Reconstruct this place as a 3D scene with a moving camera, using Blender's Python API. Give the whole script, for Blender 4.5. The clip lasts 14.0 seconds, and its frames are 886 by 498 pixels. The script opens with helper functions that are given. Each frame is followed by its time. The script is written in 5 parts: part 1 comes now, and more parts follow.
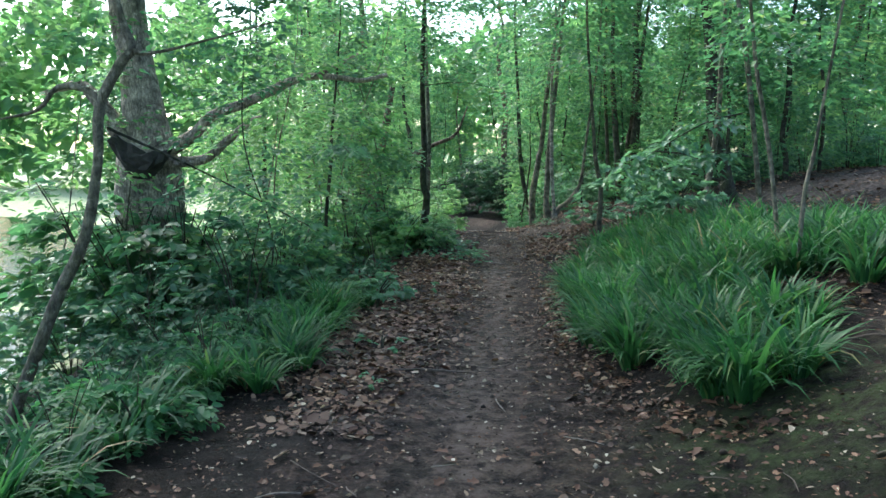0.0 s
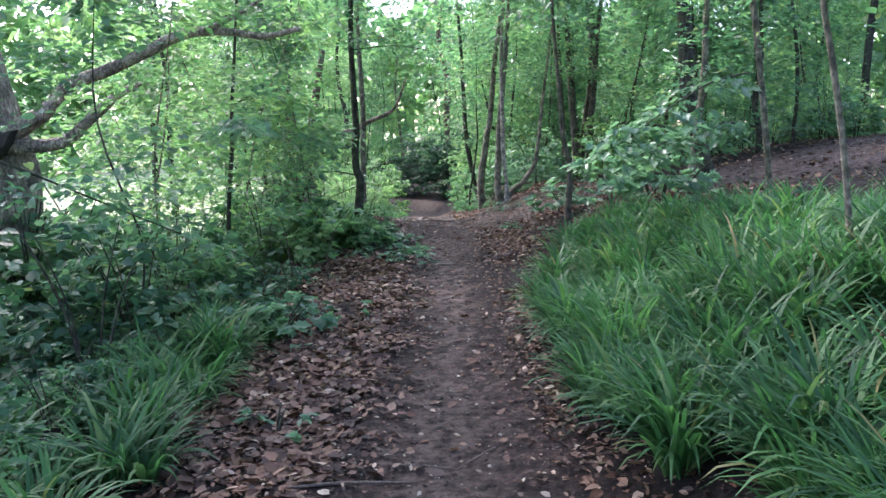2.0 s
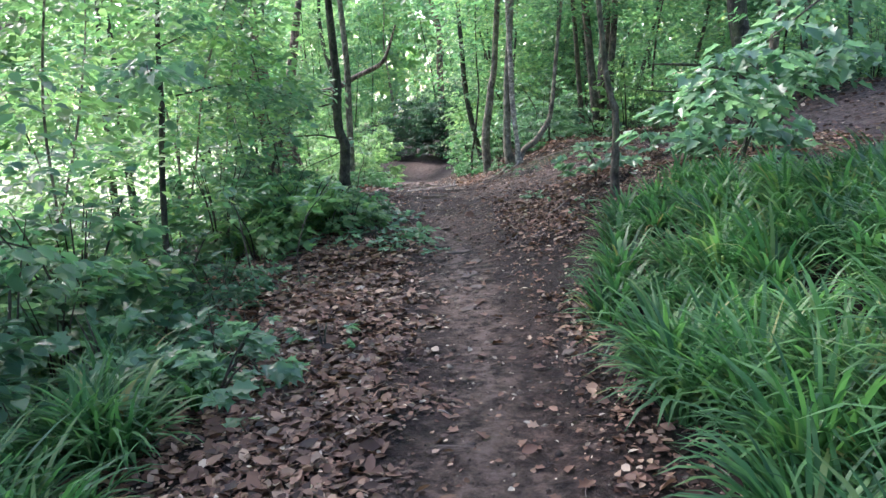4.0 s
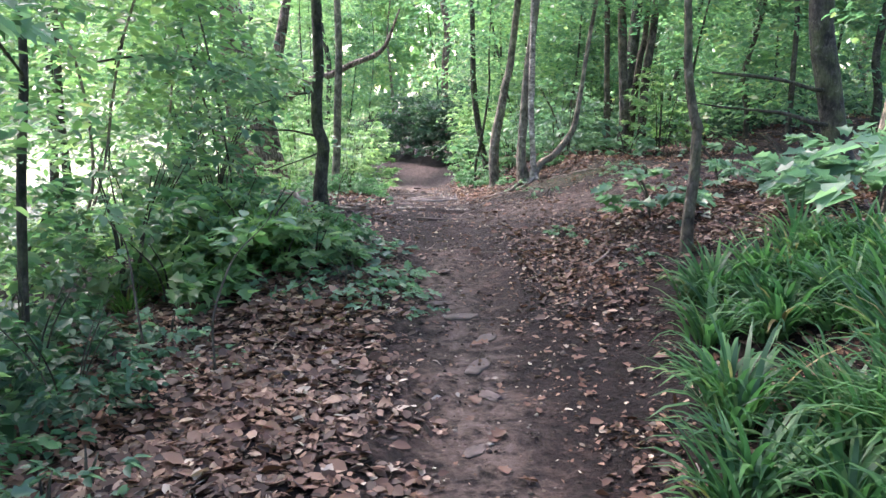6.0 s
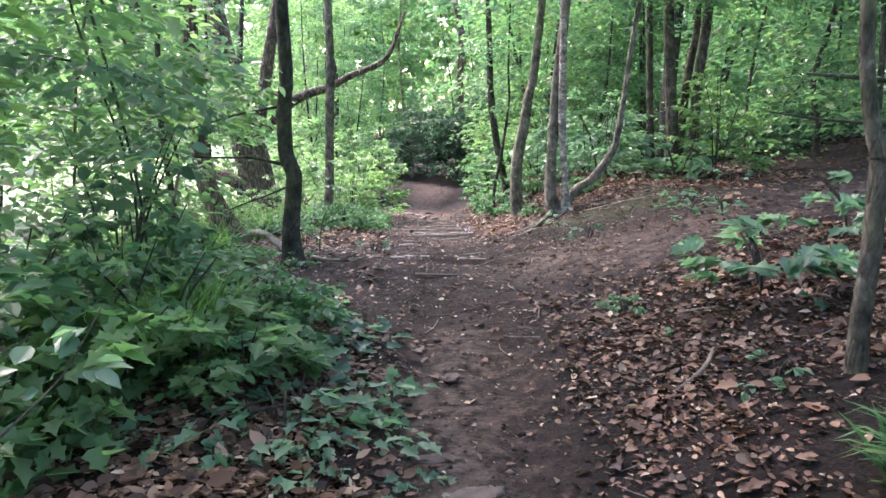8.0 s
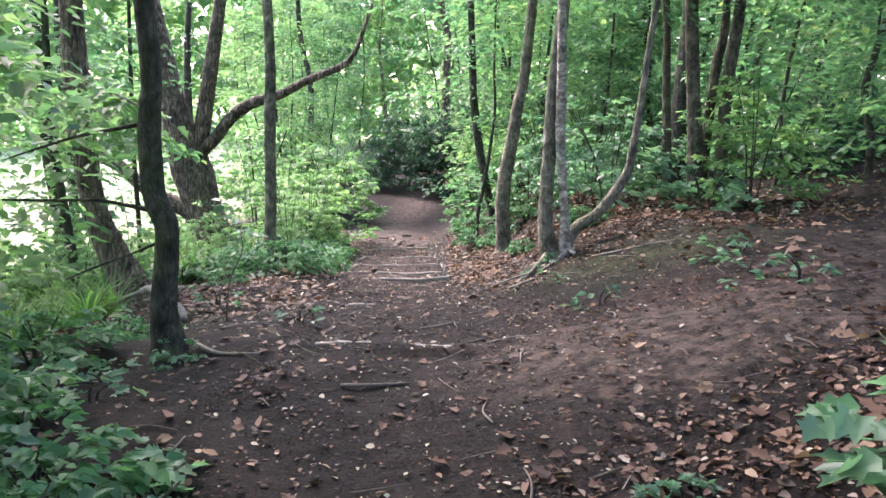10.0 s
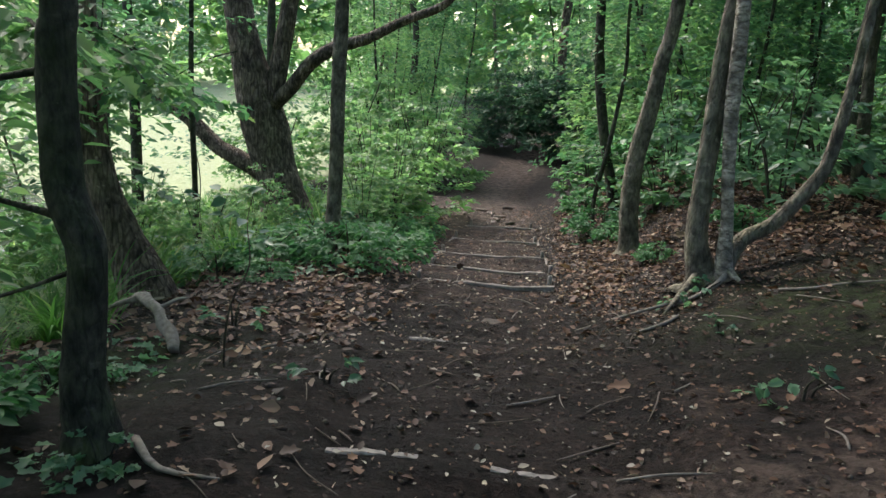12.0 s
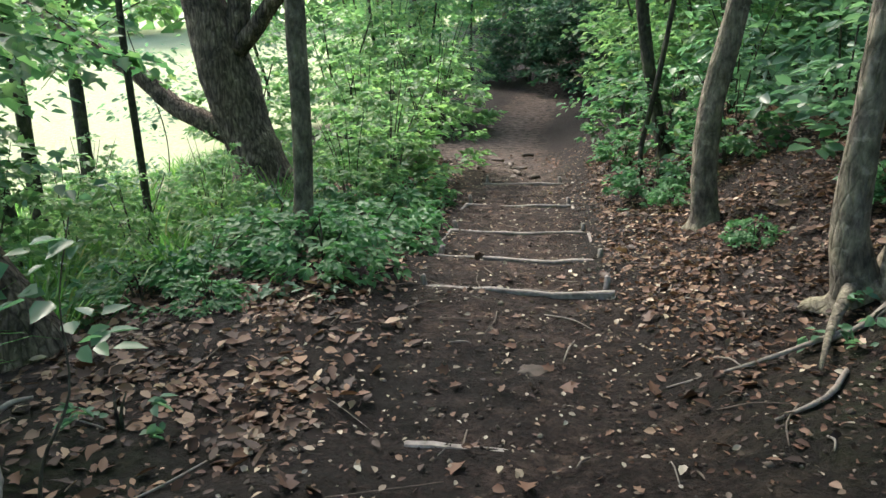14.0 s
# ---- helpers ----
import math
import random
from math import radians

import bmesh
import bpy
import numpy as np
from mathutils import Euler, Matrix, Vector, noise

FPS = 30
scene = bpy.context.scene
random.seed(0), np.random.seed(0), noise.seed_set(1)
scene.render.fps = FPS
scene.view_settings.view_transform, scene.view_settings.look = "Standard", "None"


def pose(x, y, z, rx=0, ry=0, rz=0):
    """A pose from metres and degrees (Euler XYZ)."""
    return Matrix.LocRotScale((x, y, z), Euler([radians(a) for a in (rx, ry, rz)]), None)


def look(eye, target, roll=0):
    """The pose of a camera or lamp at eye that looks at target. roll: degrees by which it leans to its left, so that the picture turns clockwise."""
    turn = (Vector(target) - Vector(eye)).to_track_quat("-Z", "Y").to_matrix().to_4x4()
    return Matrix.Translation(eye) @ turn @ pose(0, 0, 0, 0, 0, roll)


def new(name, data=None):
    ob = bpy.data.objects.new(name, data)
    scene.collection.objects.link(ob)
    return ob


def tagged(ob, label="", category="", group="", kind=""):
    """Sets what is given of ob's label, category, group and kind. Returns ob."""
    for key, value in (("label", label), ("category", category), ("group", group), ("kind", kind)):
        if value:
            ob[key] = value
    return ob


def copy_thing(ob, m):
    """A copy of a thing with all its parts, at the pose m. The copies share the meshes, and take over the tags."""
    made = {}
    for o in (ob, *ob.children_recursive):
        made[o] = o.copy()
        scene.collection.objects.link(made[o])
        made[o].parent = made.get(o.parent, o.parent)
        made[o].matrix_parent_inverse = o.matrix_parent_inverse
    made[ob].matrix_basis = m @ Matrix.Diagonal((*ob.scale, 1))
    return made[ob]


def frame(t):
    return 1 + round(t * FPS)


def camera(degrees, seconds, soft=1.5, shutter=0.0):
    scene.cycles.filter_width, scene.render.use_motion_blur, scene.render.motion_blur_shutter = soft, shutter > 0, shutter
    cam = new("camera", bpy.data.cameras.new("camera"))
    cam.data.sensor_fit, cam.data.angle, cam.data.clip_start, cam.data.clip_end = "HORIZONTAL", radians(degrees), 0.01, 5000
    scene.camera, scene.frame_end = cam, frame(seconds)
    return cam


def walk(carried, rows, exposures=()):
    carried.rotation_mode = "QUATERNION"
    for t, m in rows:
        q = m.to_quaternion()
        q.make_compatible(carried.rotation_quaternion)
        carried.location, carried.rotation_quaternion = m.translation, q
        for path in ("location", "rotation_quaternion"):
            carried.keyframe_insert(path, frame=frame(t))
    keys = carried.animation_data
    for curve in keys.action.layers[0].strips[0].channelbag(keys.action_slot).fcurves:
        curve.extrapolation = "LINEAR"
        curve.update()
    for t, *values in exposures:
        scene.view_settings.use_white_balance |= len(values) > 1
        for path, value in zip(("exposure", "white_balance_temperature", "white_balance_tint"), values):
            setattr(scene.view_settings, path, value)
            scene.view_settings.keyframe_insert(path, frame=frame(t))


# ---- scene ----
cam = camera(58.8, 14.0)
EXPOSURES = [(0.0, 2.0, 6000, 3), (1.0, 2.4, 6050, 19), (2.2, 2.54, 6050, 26), (4.3, 2.78, 6200, 24), (5.5, 2.98, 6300, 28), (6.5, 3.06, 6400, 33), (7.5, 2.95, 6450, 32), (8.7, 3.02, 6450, 31), (10.8, 2.58, 6550, 24), (11.5, 1.76, 6600, 17), (12.5, 1.58, 6550, 9), (13.0, 1.74, 6600, 9), (13.5, 1.4, 6600, 4), (14.0, 2.08, 6700, 10)]
PATH = [
    (0, (0.259, -4.808, 1.711), (0.111, -2.828, 1.469), 0.6),
    (0.5, (0.307, -4.222, 1.698), (0.098, -2.25, 1.437), -0.1),
    (1, (0.275, -3.595, 1.727), (0.232, -1.617, 1.439), 2.1),
    (1.5, (0.281, -2.983, 1.691), (0.218, -1.006, 1.396), 0.7),
    (2, (0.185, -2.392, 1.684), (0.179, -0.415, 1.387), -0.4),
    (2.2, (0.173, -2.167, 1.693), (0.18, -0.192, 1.377), -1.2),
    (4.3, (0.029, 0.459, 1.488), (0.021, 2.419, 1.093), -2.7),
    (4.5, (0.035, 0.706, 1.461), (0.001, 2.667, 1.069), -2.4),
    (5, (-0.01, 1.308, 1.455), (-0.05, 3.266, 1.05), 0.4),
    (5.5, (0.003, 1.924, 1.47), (0.05, 3.876, 1.036), 0.0),
    (6, (-0.008, 2.499, 1.496), (0.017, 4.459, 1.098), 1.8),
    (6.5, (0.013, 3.093, 1.502), (0.072, 5.046, 1.074), 0.7),
    (7, (0.064, 3.673, 1.491), (0.042, 5.626, 1.063), 0.5),
    (7.5, (0.09, 4.254, 1.501), (0.092, 6.224, 1.156), -0.3),
    (8, (0.091, 4.86, 1.473), (0.068, 6.826, 1.109), 1.0),
    (8.5, (0.086, 5.492, 1.479), (0.096, 7.457, 1.107), 1.0),
    (8.7, (0.118, 5.705, 1.47), (0.117, 7.681, 1.157), 0.0),
    (10.8, (0.374, 8.134, 1.588), (0.322, 10.089, 1.169), 3.1),
    (11, (0.358, 8.326, 1.59), (0.208, 10.27, 1.146), 4.7),
    (11.5, (0.3, 8.894, 1.543), (0.072, 10.826, 1.077), 3.1),
    (12, (0.289, 9.432, 1.544), (0.033, 11.358, 1.069), 3.3),
    (12.5, (0.189, 9.964, 1.496), (-0.127, 11.871, 0.979), 4.7),
    (13, (0.159, 10.492, 1.484), (-0.164, 12.385, 0.924), 2.4),
    (13.5, (0.077, 11.018, 1.444), (-0.313, 12.879, 0.823), 1.4),
    (14, (0.024, 11.508, 1.441), (-0.259, 13.383, 0.806), -0.3),
]
walk(cam, [(t, look(eye, target, roll)) for t, eye, target, roll in PATH], exposures=EXPOSURES)
SKY, SUN = 0.15, 1.5

# ---- world and light ----
world = bpy.data.worlds.new("sky")
scene.world = world
world.use_nodes = True
wn = world.node_tree.nodes
wl = world.node_tree.links
bg = wn["Background"]
sky = wn.new("ShaderNodeTexSky")
sky.sky_type = "NISHITA"
sky.sun_disc = False
sky.sun_elevation = radians(48)
sky.sun_rotation = radians(-37)
sky.air_density, sky.dust_density, sky.ozone_density = 1.0, 2.5, 1.0
wl.new(sky.outputs["Color"], bg.inputs["Color"])
bg.inputs["Strength"].default_value = SKY
sun_data = bpy.data.lights.new("sun", "SUN")
sun_data.energy, sun_data.angle, sun_data.color = SUN, radians(14), (1.0, 0.95, 0.86)
sun = new("sun", sun_data)
sun.matrix_world = look((-26, 34, 40), (0, 6, 0))


# ---- materials ----
def material(name):
    m = bpy.data.materials.new(name)
    m.use_nodes = True
    return m, m.node_tree.nodes, m.node_tree.links, m.node_tree.nodes["Principled BSDF"]


def ramp(nodes, stops):
    r = nodes.new("ShaderNodeValToRGB")
    e = r.color_ramp.elements
    while len(e) < len(stops):
        e.new(0.5)
    for k, (p, c) in enumerate(stops):
        e[k].position, e[k].color = p, (*c, 1)
    return r


def noise_node(nodes, links, scale, detail=6, rough=0.6, coords=None):
    n = nodes.new("ShaderNodeTexNoise")
    n.inputs["Scale"].default_value, n.inputs["Detail"].default_value, n.inputs["Roughness"].default_value = scale, detail, rough
    if coords is not None:
        links.new(coords, n.inputs["Vector"])
    return n


def bump(nodes, links, height, bsdf, strength, distance):
    b = nodes.new("ShaderNodeBump")
    b.inputs["Strength"].default_value, b.inputs["Distance"].default_value = strength, distance
    links.new(height, b.inputs["Height"])
    links.new(b.outputs["Normal"], bsdf.inputs["Normal"])


def mix_colour(nodes, links, kind, fac, a, b):
    m = nodes.new("ShaderNodeMix")
    m.data_type, m.blend_type = "RGBA", kind
    for sock, v in (("Factor", fac), ("A", a), ("B", b)):
        s = [i for i in m.inputs if i.name == sock and i.type == ("VALUE" if sock == "Factor" else "RGBA")][0]
        if isinstance(v, (int, float)):
            s.default_value = v
        elif isinstance(v, tuple):
            s.default_value = (*v, 1)
        else:
            links.new(v, s)
    return [o for o in m.outputs if o.type == "RGBA"][0]


def leaf_material(name, stops, translucent=0.35, rough=0.45, spec=0.4):
    """A leaf: colour varies from leaf to leaf and across patches; light comes through it."""
    m, n, l, b = material(name)
    geo = n.new("ShaderNodeNewGeometry")
    r = ramp(n, stops)
    l.new(geo.outputs["Random Per Island"], r.inputs["Fac"])
    big = noise_node(n, l, 0.9, 3, 0.6, geo.outputs["Position"])
    rb = ramp(n, [(0.3, (0.62, 0.68, 0.7)), (0.7, (1.25, 1.2, 1.0))])
    l.new(big.outputs["Fac"], rb.inputs["Fac"])
    col = mix_colour(n, l, "MULTIPLY", 1.0, r.outputs["Color"], rb.outputs["Color"])
    l.new(col, b.inputs["Base Color"])
    b.inputs["Roughness"].default_value = rough
    b.inputs["Specular IOR Level"].default_value = spec
    t = n.new("ShaderNodeBsdfTranslucent")
    tc = mix_colour(n, l, "MULTIPLY", 1.0, col, (1.75, 1.95, 1.45))
    l.new(tc, t.inputs["Color"])
    mx = n.new("ShaderNodeMixShader")
    mx.inputs["Fac"].default_value = translucent
    l.new(b.outputs["BSDF"], mx.inputs[1])
    l.new(t.outputs["BSDF"], mx.inputs[2])
    l.new(mx.outputs["Shader"], n["Material Output"].inputs["Surface"])
    return m


def bark_material(name, dark, light, moss=0.3, scale=1.0, across=30, up=11, cracks=0.5, depth=0.035):
    m, n, l, b = material(name)
    tc = n.new("ShaderNodeTexCoord")
    mp = n.new("ShaderNodeMapping")
    mp.inputs["Scale"].default_value = (across * scale, across * scale, up * scale)
    l.new(tc.outputs["Object"], mp.inputs["Vector"])
    fine = noise_node(n, l, 1.0, 9, 0.7, mp.outputs["Vector"])
    crack = n.new("ShaderNodeTexVoronoi")
    crack.feature = "DISTANCE_TO_EDGE"
    crack.inputs["Scale"].default_value = 0.75
    l.new(mp.outputs["Vector"], crack.inputs["Vector"])
    rc = ramp(n, [(0.0, (0.35, 0.33, 0.32)), (0.16, (1, 1, 1))])
    l.new(crack.outputs["Distance"], rc.inputs["Fac"])
    r = ramp(n, [(0.36, dark), (0.64, light)])
    l.new(fine.outputs["Fac"], r.inputs["Fac"])
    col = mix_colour(n, l, "MULTIPLY", cracks, r.outputs["Color"], rc.outputs["Color"])
    patch = noise_node(n, l, 3.2, 6, 0.65, tc.outputs["Object"])
    rp = ramp(n, [(0.46, (0, 0, 0)), (0.62, (moss, moss, moss))])
    l.new(patch.outputs["Fac"], rp.inputs["Fac"])
    col = mix_colour(n, l, "MIX", rp.outputs["Color"], col, (0.075, 0.10, 0.035))
    lich = noise_node(n, l, 15.0, 6, 0.6, tc.outputs["Object"])
    rl = ramp(n, [(0.6, (0, 0, 0)), (0.68, (0.45, 0.45, 0.45))])
    l.new(lich.outputs["Fac"], rl.inputs["Fac"])
    pale = tuple(min(1.0, 1.6 * v + 0.03) for v in light)
    col = mix_colour(n, l, "MIX", rl.outputs["Color"], col, pale)
    blot = noise_node(n, l, 6.0, 5, 0.6, tc.outputs["Object"])
    rb = ramp(n, [(0.36, (0.45, 0.45, 0.45)), (0.64, (1.4, 1.36, 1.3))])
    l.new(blot.outputs["Fac"], rb.inputs["Fac"])
    col = mix_colour(n, l, "MULTIPLY", 1.0, col, rb.outputs["Color"])
    l.new(col, b.inputs["Base Color"])
    b.inputs["Roughness"].default_value = 0.88
    b.inputs["Specular IOR Level"].default_value = 0.25
    h = n.new("ShaderNodeMath")
    h.operation = "MULTIPLY_ADD"
    l.new(rc.outputs["Color"], h.inputs[0])
    h.inputs[1].default_value = 0.6
    l.new(fine.outputs["Fac"], h.inputs[2])
    bump(n, l, h.outputs["Value"], b, 1.0, depth)
    return m


def soil_material():
    m, n, l, b = material("woodland soil")
    geo = n.new("ShaderNodeNewGeometry")
    pos = geo.outputs["Position"]
    worn = n.new("ShaderNodeAttribute")
    worn.attribute_name = "worn"
    mossy = n.new("ShaderNodeAttribute")
    mossy.attribute_name = "mossy"
    fine = noise_node(n, l, 38, 9, 0.7, pos)
    mid = noise_node(n, l, 8.5, 10, 0.68, pos)
    big = noise_node(n, l, 1.6, 6, 0.62, pos)
    # humus taken down to near black, with the wood's shade in its colour
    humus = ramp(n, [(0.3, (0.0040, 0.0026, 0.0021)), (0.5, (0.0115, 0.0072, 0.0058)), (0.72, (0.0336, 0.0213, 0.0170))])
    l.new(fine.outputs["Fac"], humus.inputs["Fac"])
    trod = ramp(n, [(0.36, (0.0130, 0.0085, 0.0072)), (0.5, (0.0425, 0.0287, 0.0238)), (0.62, (0.1020, 0.0735, 0.0610))])
    l.new(mid.outputs["Fac"], trod.inputs["Fac"])
    grit = ramp(n, [(0.38, (0.5, 0.48, 0.47)), (0.62, (1.35, 1.32, 1.3))])
    l.new(fine.outputs["Fac"], grit.inputs["Fac"])
    trodden = mix_colour(n, l, "MULTIPLY", 1.0, trod.outputs["Color"], grit.outputs["Color"])
    edge = n.new("ShaderNodeMath")
    edge.operation = "MULTIPLY_ADD"
    l.new(mid.outputs["Fac"], edge.inputs[0])
    edge.inputs[1].default_value = 1.3
    edge.inputs[2].default_value = -0.65
    add = n.new("ShaderNodeMath")
    add.operation, add.use_clamp = "ADD", True
    l.new(worn.outputs["Fac"], add.inputs[0])
    l.new(edge.outputs["Value"], add.inputs[1])
    gate = n.new("ShaderNodeMath")
    gate.operation, gate.use_clamp = "MULTIPLY", True
    l.new(add.outputs["Value"], gate.inputs[0])
    wide = n.new("ShaderNodeMath")
    wide.operation, wide.use_clamp = "MULTIPLY", True
    l.new(worn.outputs["Fac"], wide.inputs[0])
    wide.inputs[1].default_value = 4.0
    l.new(wide.outputs["Value"], gate.inputs[1])
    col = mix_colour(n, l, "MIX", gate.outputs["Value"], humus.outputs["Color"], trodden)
    rb = ramp(n, [(0.35, (0.5, 0.47, 0.46)), (0.66, (1.4, 1.3, 1.26))])
    l.new(big.outputs["Fac"], rb.inputs["Fac"])
    col = mix_colour(n, l, "MULTIPLY", 1.0, col, rb.outputs["Color"])
    track = n.new("ShaderNodeAttribute")
    track.attribute_name = "track"
    tg = n.new("ShaderNodeMath")
    tg.operation = "MULTIPLY"
    l.new(track.outputs["Fac"], tg.inputs[0])
    rt = ramp(n, [(0.38, (0, 0, 0)), (0.6, (0.8, 0.8, 0.8))])
    l.new(mid.outputs["Fac"], rt.inputs["Fac"])
    l.new(rt.outputs["Color"], tg.inputs[1])
    col = mix_colour(n, l, "MIX", tg.outputs["Value"], col, (0.170, 0.128, 0.104))
    mg = n.new("ShaderNodeMath")
    mg.operation = "MULTIPLY"
    l.new(mossy.outputs["Fac"], mg.inputs[0])
    rm = ramp(n, [(0.4, (0, 0, 0)), (0.62, (1, 1, 1))])
    l.new(mid.outputs["Fac"], rm.inputs["Fac"])
    l.new(rm.outputs["Color"], mg.inputs[1])
    col = mix_colour(n, l, "MIX", mg.outputs["Value"], col, (0.05, 0.075, 0.022))
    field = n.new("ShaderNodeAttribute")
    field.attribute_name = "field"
    # grass colour bleached so the open ground looks blown out by daylight
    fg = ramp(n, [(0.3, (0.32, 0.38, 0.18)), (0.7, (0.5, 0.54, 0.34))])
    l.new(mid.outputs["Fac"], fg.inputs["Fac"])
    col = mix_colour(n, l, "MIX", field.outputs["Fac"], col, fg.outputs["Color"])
    l.new(col, b.inputs["Base Color"])
    b.inputs["Roughness"].default_value = 0.82
    b.inputs["Specular IOR Level"].default_value = 0.2
    h = n.new("ShaderNodeMath")
    h.operation = "MULTIPLY_ADD"
    l.new(mid.outputs["Fac"], h.inputs[0])
    h.inputs[1].default_value = 1.5
    l.new(fine.outputs["Fac"], h.inputs[2])
    bump(n, l, h.outputs["Value"], b, 1.0, 0.05)
    return m


def plain_material(name, a, c, scale=20, rough=0.8, strength=0.5):
    m, n, l, b = material(name)
    tc = n.new("ShaderNodeTexCoord")
    f = noise_node(n, l, scale, 8, 0.65, tc.outputs["Object"])
    r = ramp(n, [(0.3, a), (0.7, c)])
    l.new(f.outputs["Fac"], r.inputs["Fac"])
    l.new(r.outputs["Color"], b.inputs["Base Color"])
    b.inputs["Roughness"].default_value = rough
    bump(n, l, f.outputs["Fac"], b, strength, 0.01)
    return m


SOIL = soil_material()
LEAF = leaf_material("green leaf", [(0, (0.045, 0.120, 0.066)), (0.35, (0.066, 0.160, 0.088)), (0.7, (0.088, 0.195, 0.104)), (0.93, (0.13, 0.235, 0.11)), (1, (0.18, 0.22, 0.10))], 0.5)
# lighter copy of the green leaf: daylight on the foliage is put into its colour
LEAF_LIT = leaf_material("leaf coloured as sunlit", [(0, (0.085, 0.18, 0.085)), (0.5, (0.125, 0.24, 0.11)), (1, (0.20, 0.30, 0.145))], 0.55)
LEAF_BLUE = leaf_material("maple leaf", [(0, (0.066, 0.145, 0.100)), (0.6, (0.096, 0.195, 0.128)), (1, (0.145, 0.25, 0.155))], 0.45, 0.36)
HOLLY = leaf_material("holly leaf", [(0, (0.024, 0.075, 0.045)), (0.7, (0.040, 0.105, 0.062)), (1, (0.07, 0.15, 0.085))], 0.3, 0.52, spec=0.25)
IVY = leaf_material("ivy leaf", [(0, (0.040, 0.125, 0.055)), (0.7, (0.066, 0.185, 0.080)), (1, (0.110, 0.250, 0.105))], 0.35, 0.5, spec=0.35)
BLADE = leaf_material("grass blade", [(0, (0.0160, 0.0640, 0.0300)), (0.5, (0.0390, 0.1230, 0.0450)), (0.9, (0.0660, 0.1720, 0.0590)), (0.985, (0.1100, 0.1760, 0.0704)), (1, (0.2464, 0.1760, 0.0880))], 0.35, 0.5, spec=0.28)
DEAD = leaf_material("dead leaf", [(0, (0.016, 0.009, 0.007)), (0.28, (0.052, 0.025, 0.017)), (0.6, (0.112, 0.056, 0.038)), (0.85, (0.195, 0.113, 0.080)), (0.965, (0.30, 0.205, 0.155)), (1, (0.44, 0.36, 0.30))], 0.1, 0.6, spec=0.3)
PALE = leaf_material("bleached leaf scrap", [(0, (0.12, 0.085, 0.066)), (0.5, (0.23, 0.18, 0.15)), (1, (0.44, 0.39, 0.34))], 0.1, 0.6, spec=0.3)
# bright tuft grass, lightened further to carry the open ground's light
SEDGE = leaf_material("fresh grass", [(0, (0.050, 0.135, 0.036)), (0.5, (0.088, 0.205, 0.055)), (0.92, (0.140, 0.270, 0.075)), (1, (0.25, 0.28, 0.11))], 0.5, 0.5, spec=0.3)
BARK = bark_material("grey bark", (0.085, 0.074, 0.060), (0.27, 0.24, 0.19), 0.3, cracks=0.25, depth=0.015)
BARK_MID = bark_material("brown-grey bark", (0.042, 0.036, 0.029), (0.150, 0.130, 0.103), 0.35, cracks=0.28, depth=0.015)
BARK_DARK = bark_material("dark bark", (0.0225, 0.0219, 0.0181), (0.0875, 0.0825, 0.0663), 0.4, cracks=0.3, depth=0.015)
BARK_OAK = bark_material("oak bark", (0.075, 0.058, 0.046), (0.32, 0.25, 0.20), 0.15, 0.8, 34, 7, 0.8, 0.05)
BARK_PALE = bark_material("pale bark", (0.19, 0.155, 0.13), (0.58, 0.49, 0.42), 0.1)
BIRCH = bark_material("birch bark", (0.13, 0.108, 0.088), (0.52, 0.455, 0.385), 0.08, 1.0, 16, 24, 0.5, 0.012)
TWIG = plain_material("dead twig", (0.05, 0.037, 0.03), (0.17, 0.13, 0.1), 60)
BOARD = plain_material("weathered board", (0.10, 0.086, 0.076), (0.32, 0.28, 0.25), 25, 0.85)
STONE = plain_material("pale stone", (0.042, 0.031, 0.025), (0.110, 0.084, 0.068), 9, 0.9)
DRYWOOD = plain_material("bleached wood", (0.1066, 0.0861, 0.0697), (0.2952, 0.2542, 0.2132), 30, 0.85)
CRUMB = leaf_material("crumbled earth", [(0, (0.015, 0.011, 0.010)), (0.5, (0.05, 0.038, 0.034)), (0.85, (0.11, 0.088, 0.078)), (1, (0.28, 0.24, 0.21))], 0.0, 0.85, spec=0.2)
# near black: the shadow in the oak's fork is put into this colour
CROTCH_SHADE = plain_material("shadowed crotch wood", (0.012, 0.010, 0.008), (0.05, 0.040, 0.033), 12, 0.95)


def water_material():
    m, n, l, b = material("pond water")
    b.inputs["Base Color"].default_value = (0.03, 0.04, 0.03, 1)
    b.inputs["Roughness"].default_value = 0.06
    b.inputs["IOR"].default_value = 1.33
    b.inputs["Specular IOR Level"].default_value = 1.0
    geo = n.new("ShaderNodeNewGeometry")
    w = noise_node(n, l, 2.5, 4, 0.6, geo.outputs["Position"])
    bump(n, l, w.outputs["Fac"], b, 0.6, 0.08)
    return m


WATER = water_material()


# ---- the lie of the land ----
def smooth(a, b, x):
    t = np.clip((np.asarray(x, float) - a) / (b - a), 0, 1)
    return t * t * (3 - 2 * t)


WAVES = np.random.RandomState(7)
WK = [(WAVES.uniform(-1, 1, 2), WAVES.uniform(0, 6.28)) for _ in range(40)]


def ripple(x, y, wavelength, n0):
    """Smooth uneven ground, about -1 to 1."""
    s = 0
    for k in range(6):
        d, p = WK[(n0 + k) % 40]
        d = d / np.hypot(*d)
        s = s + np.sin((x * d[0] + y * d[1]) * 6.283 / (wavelength * (0.7 + 0.17 * k)) + p + 1.3 * np.sin((x * d[1] - y * d[0]) * 2.1 / wavelength + k))
    return s / 4


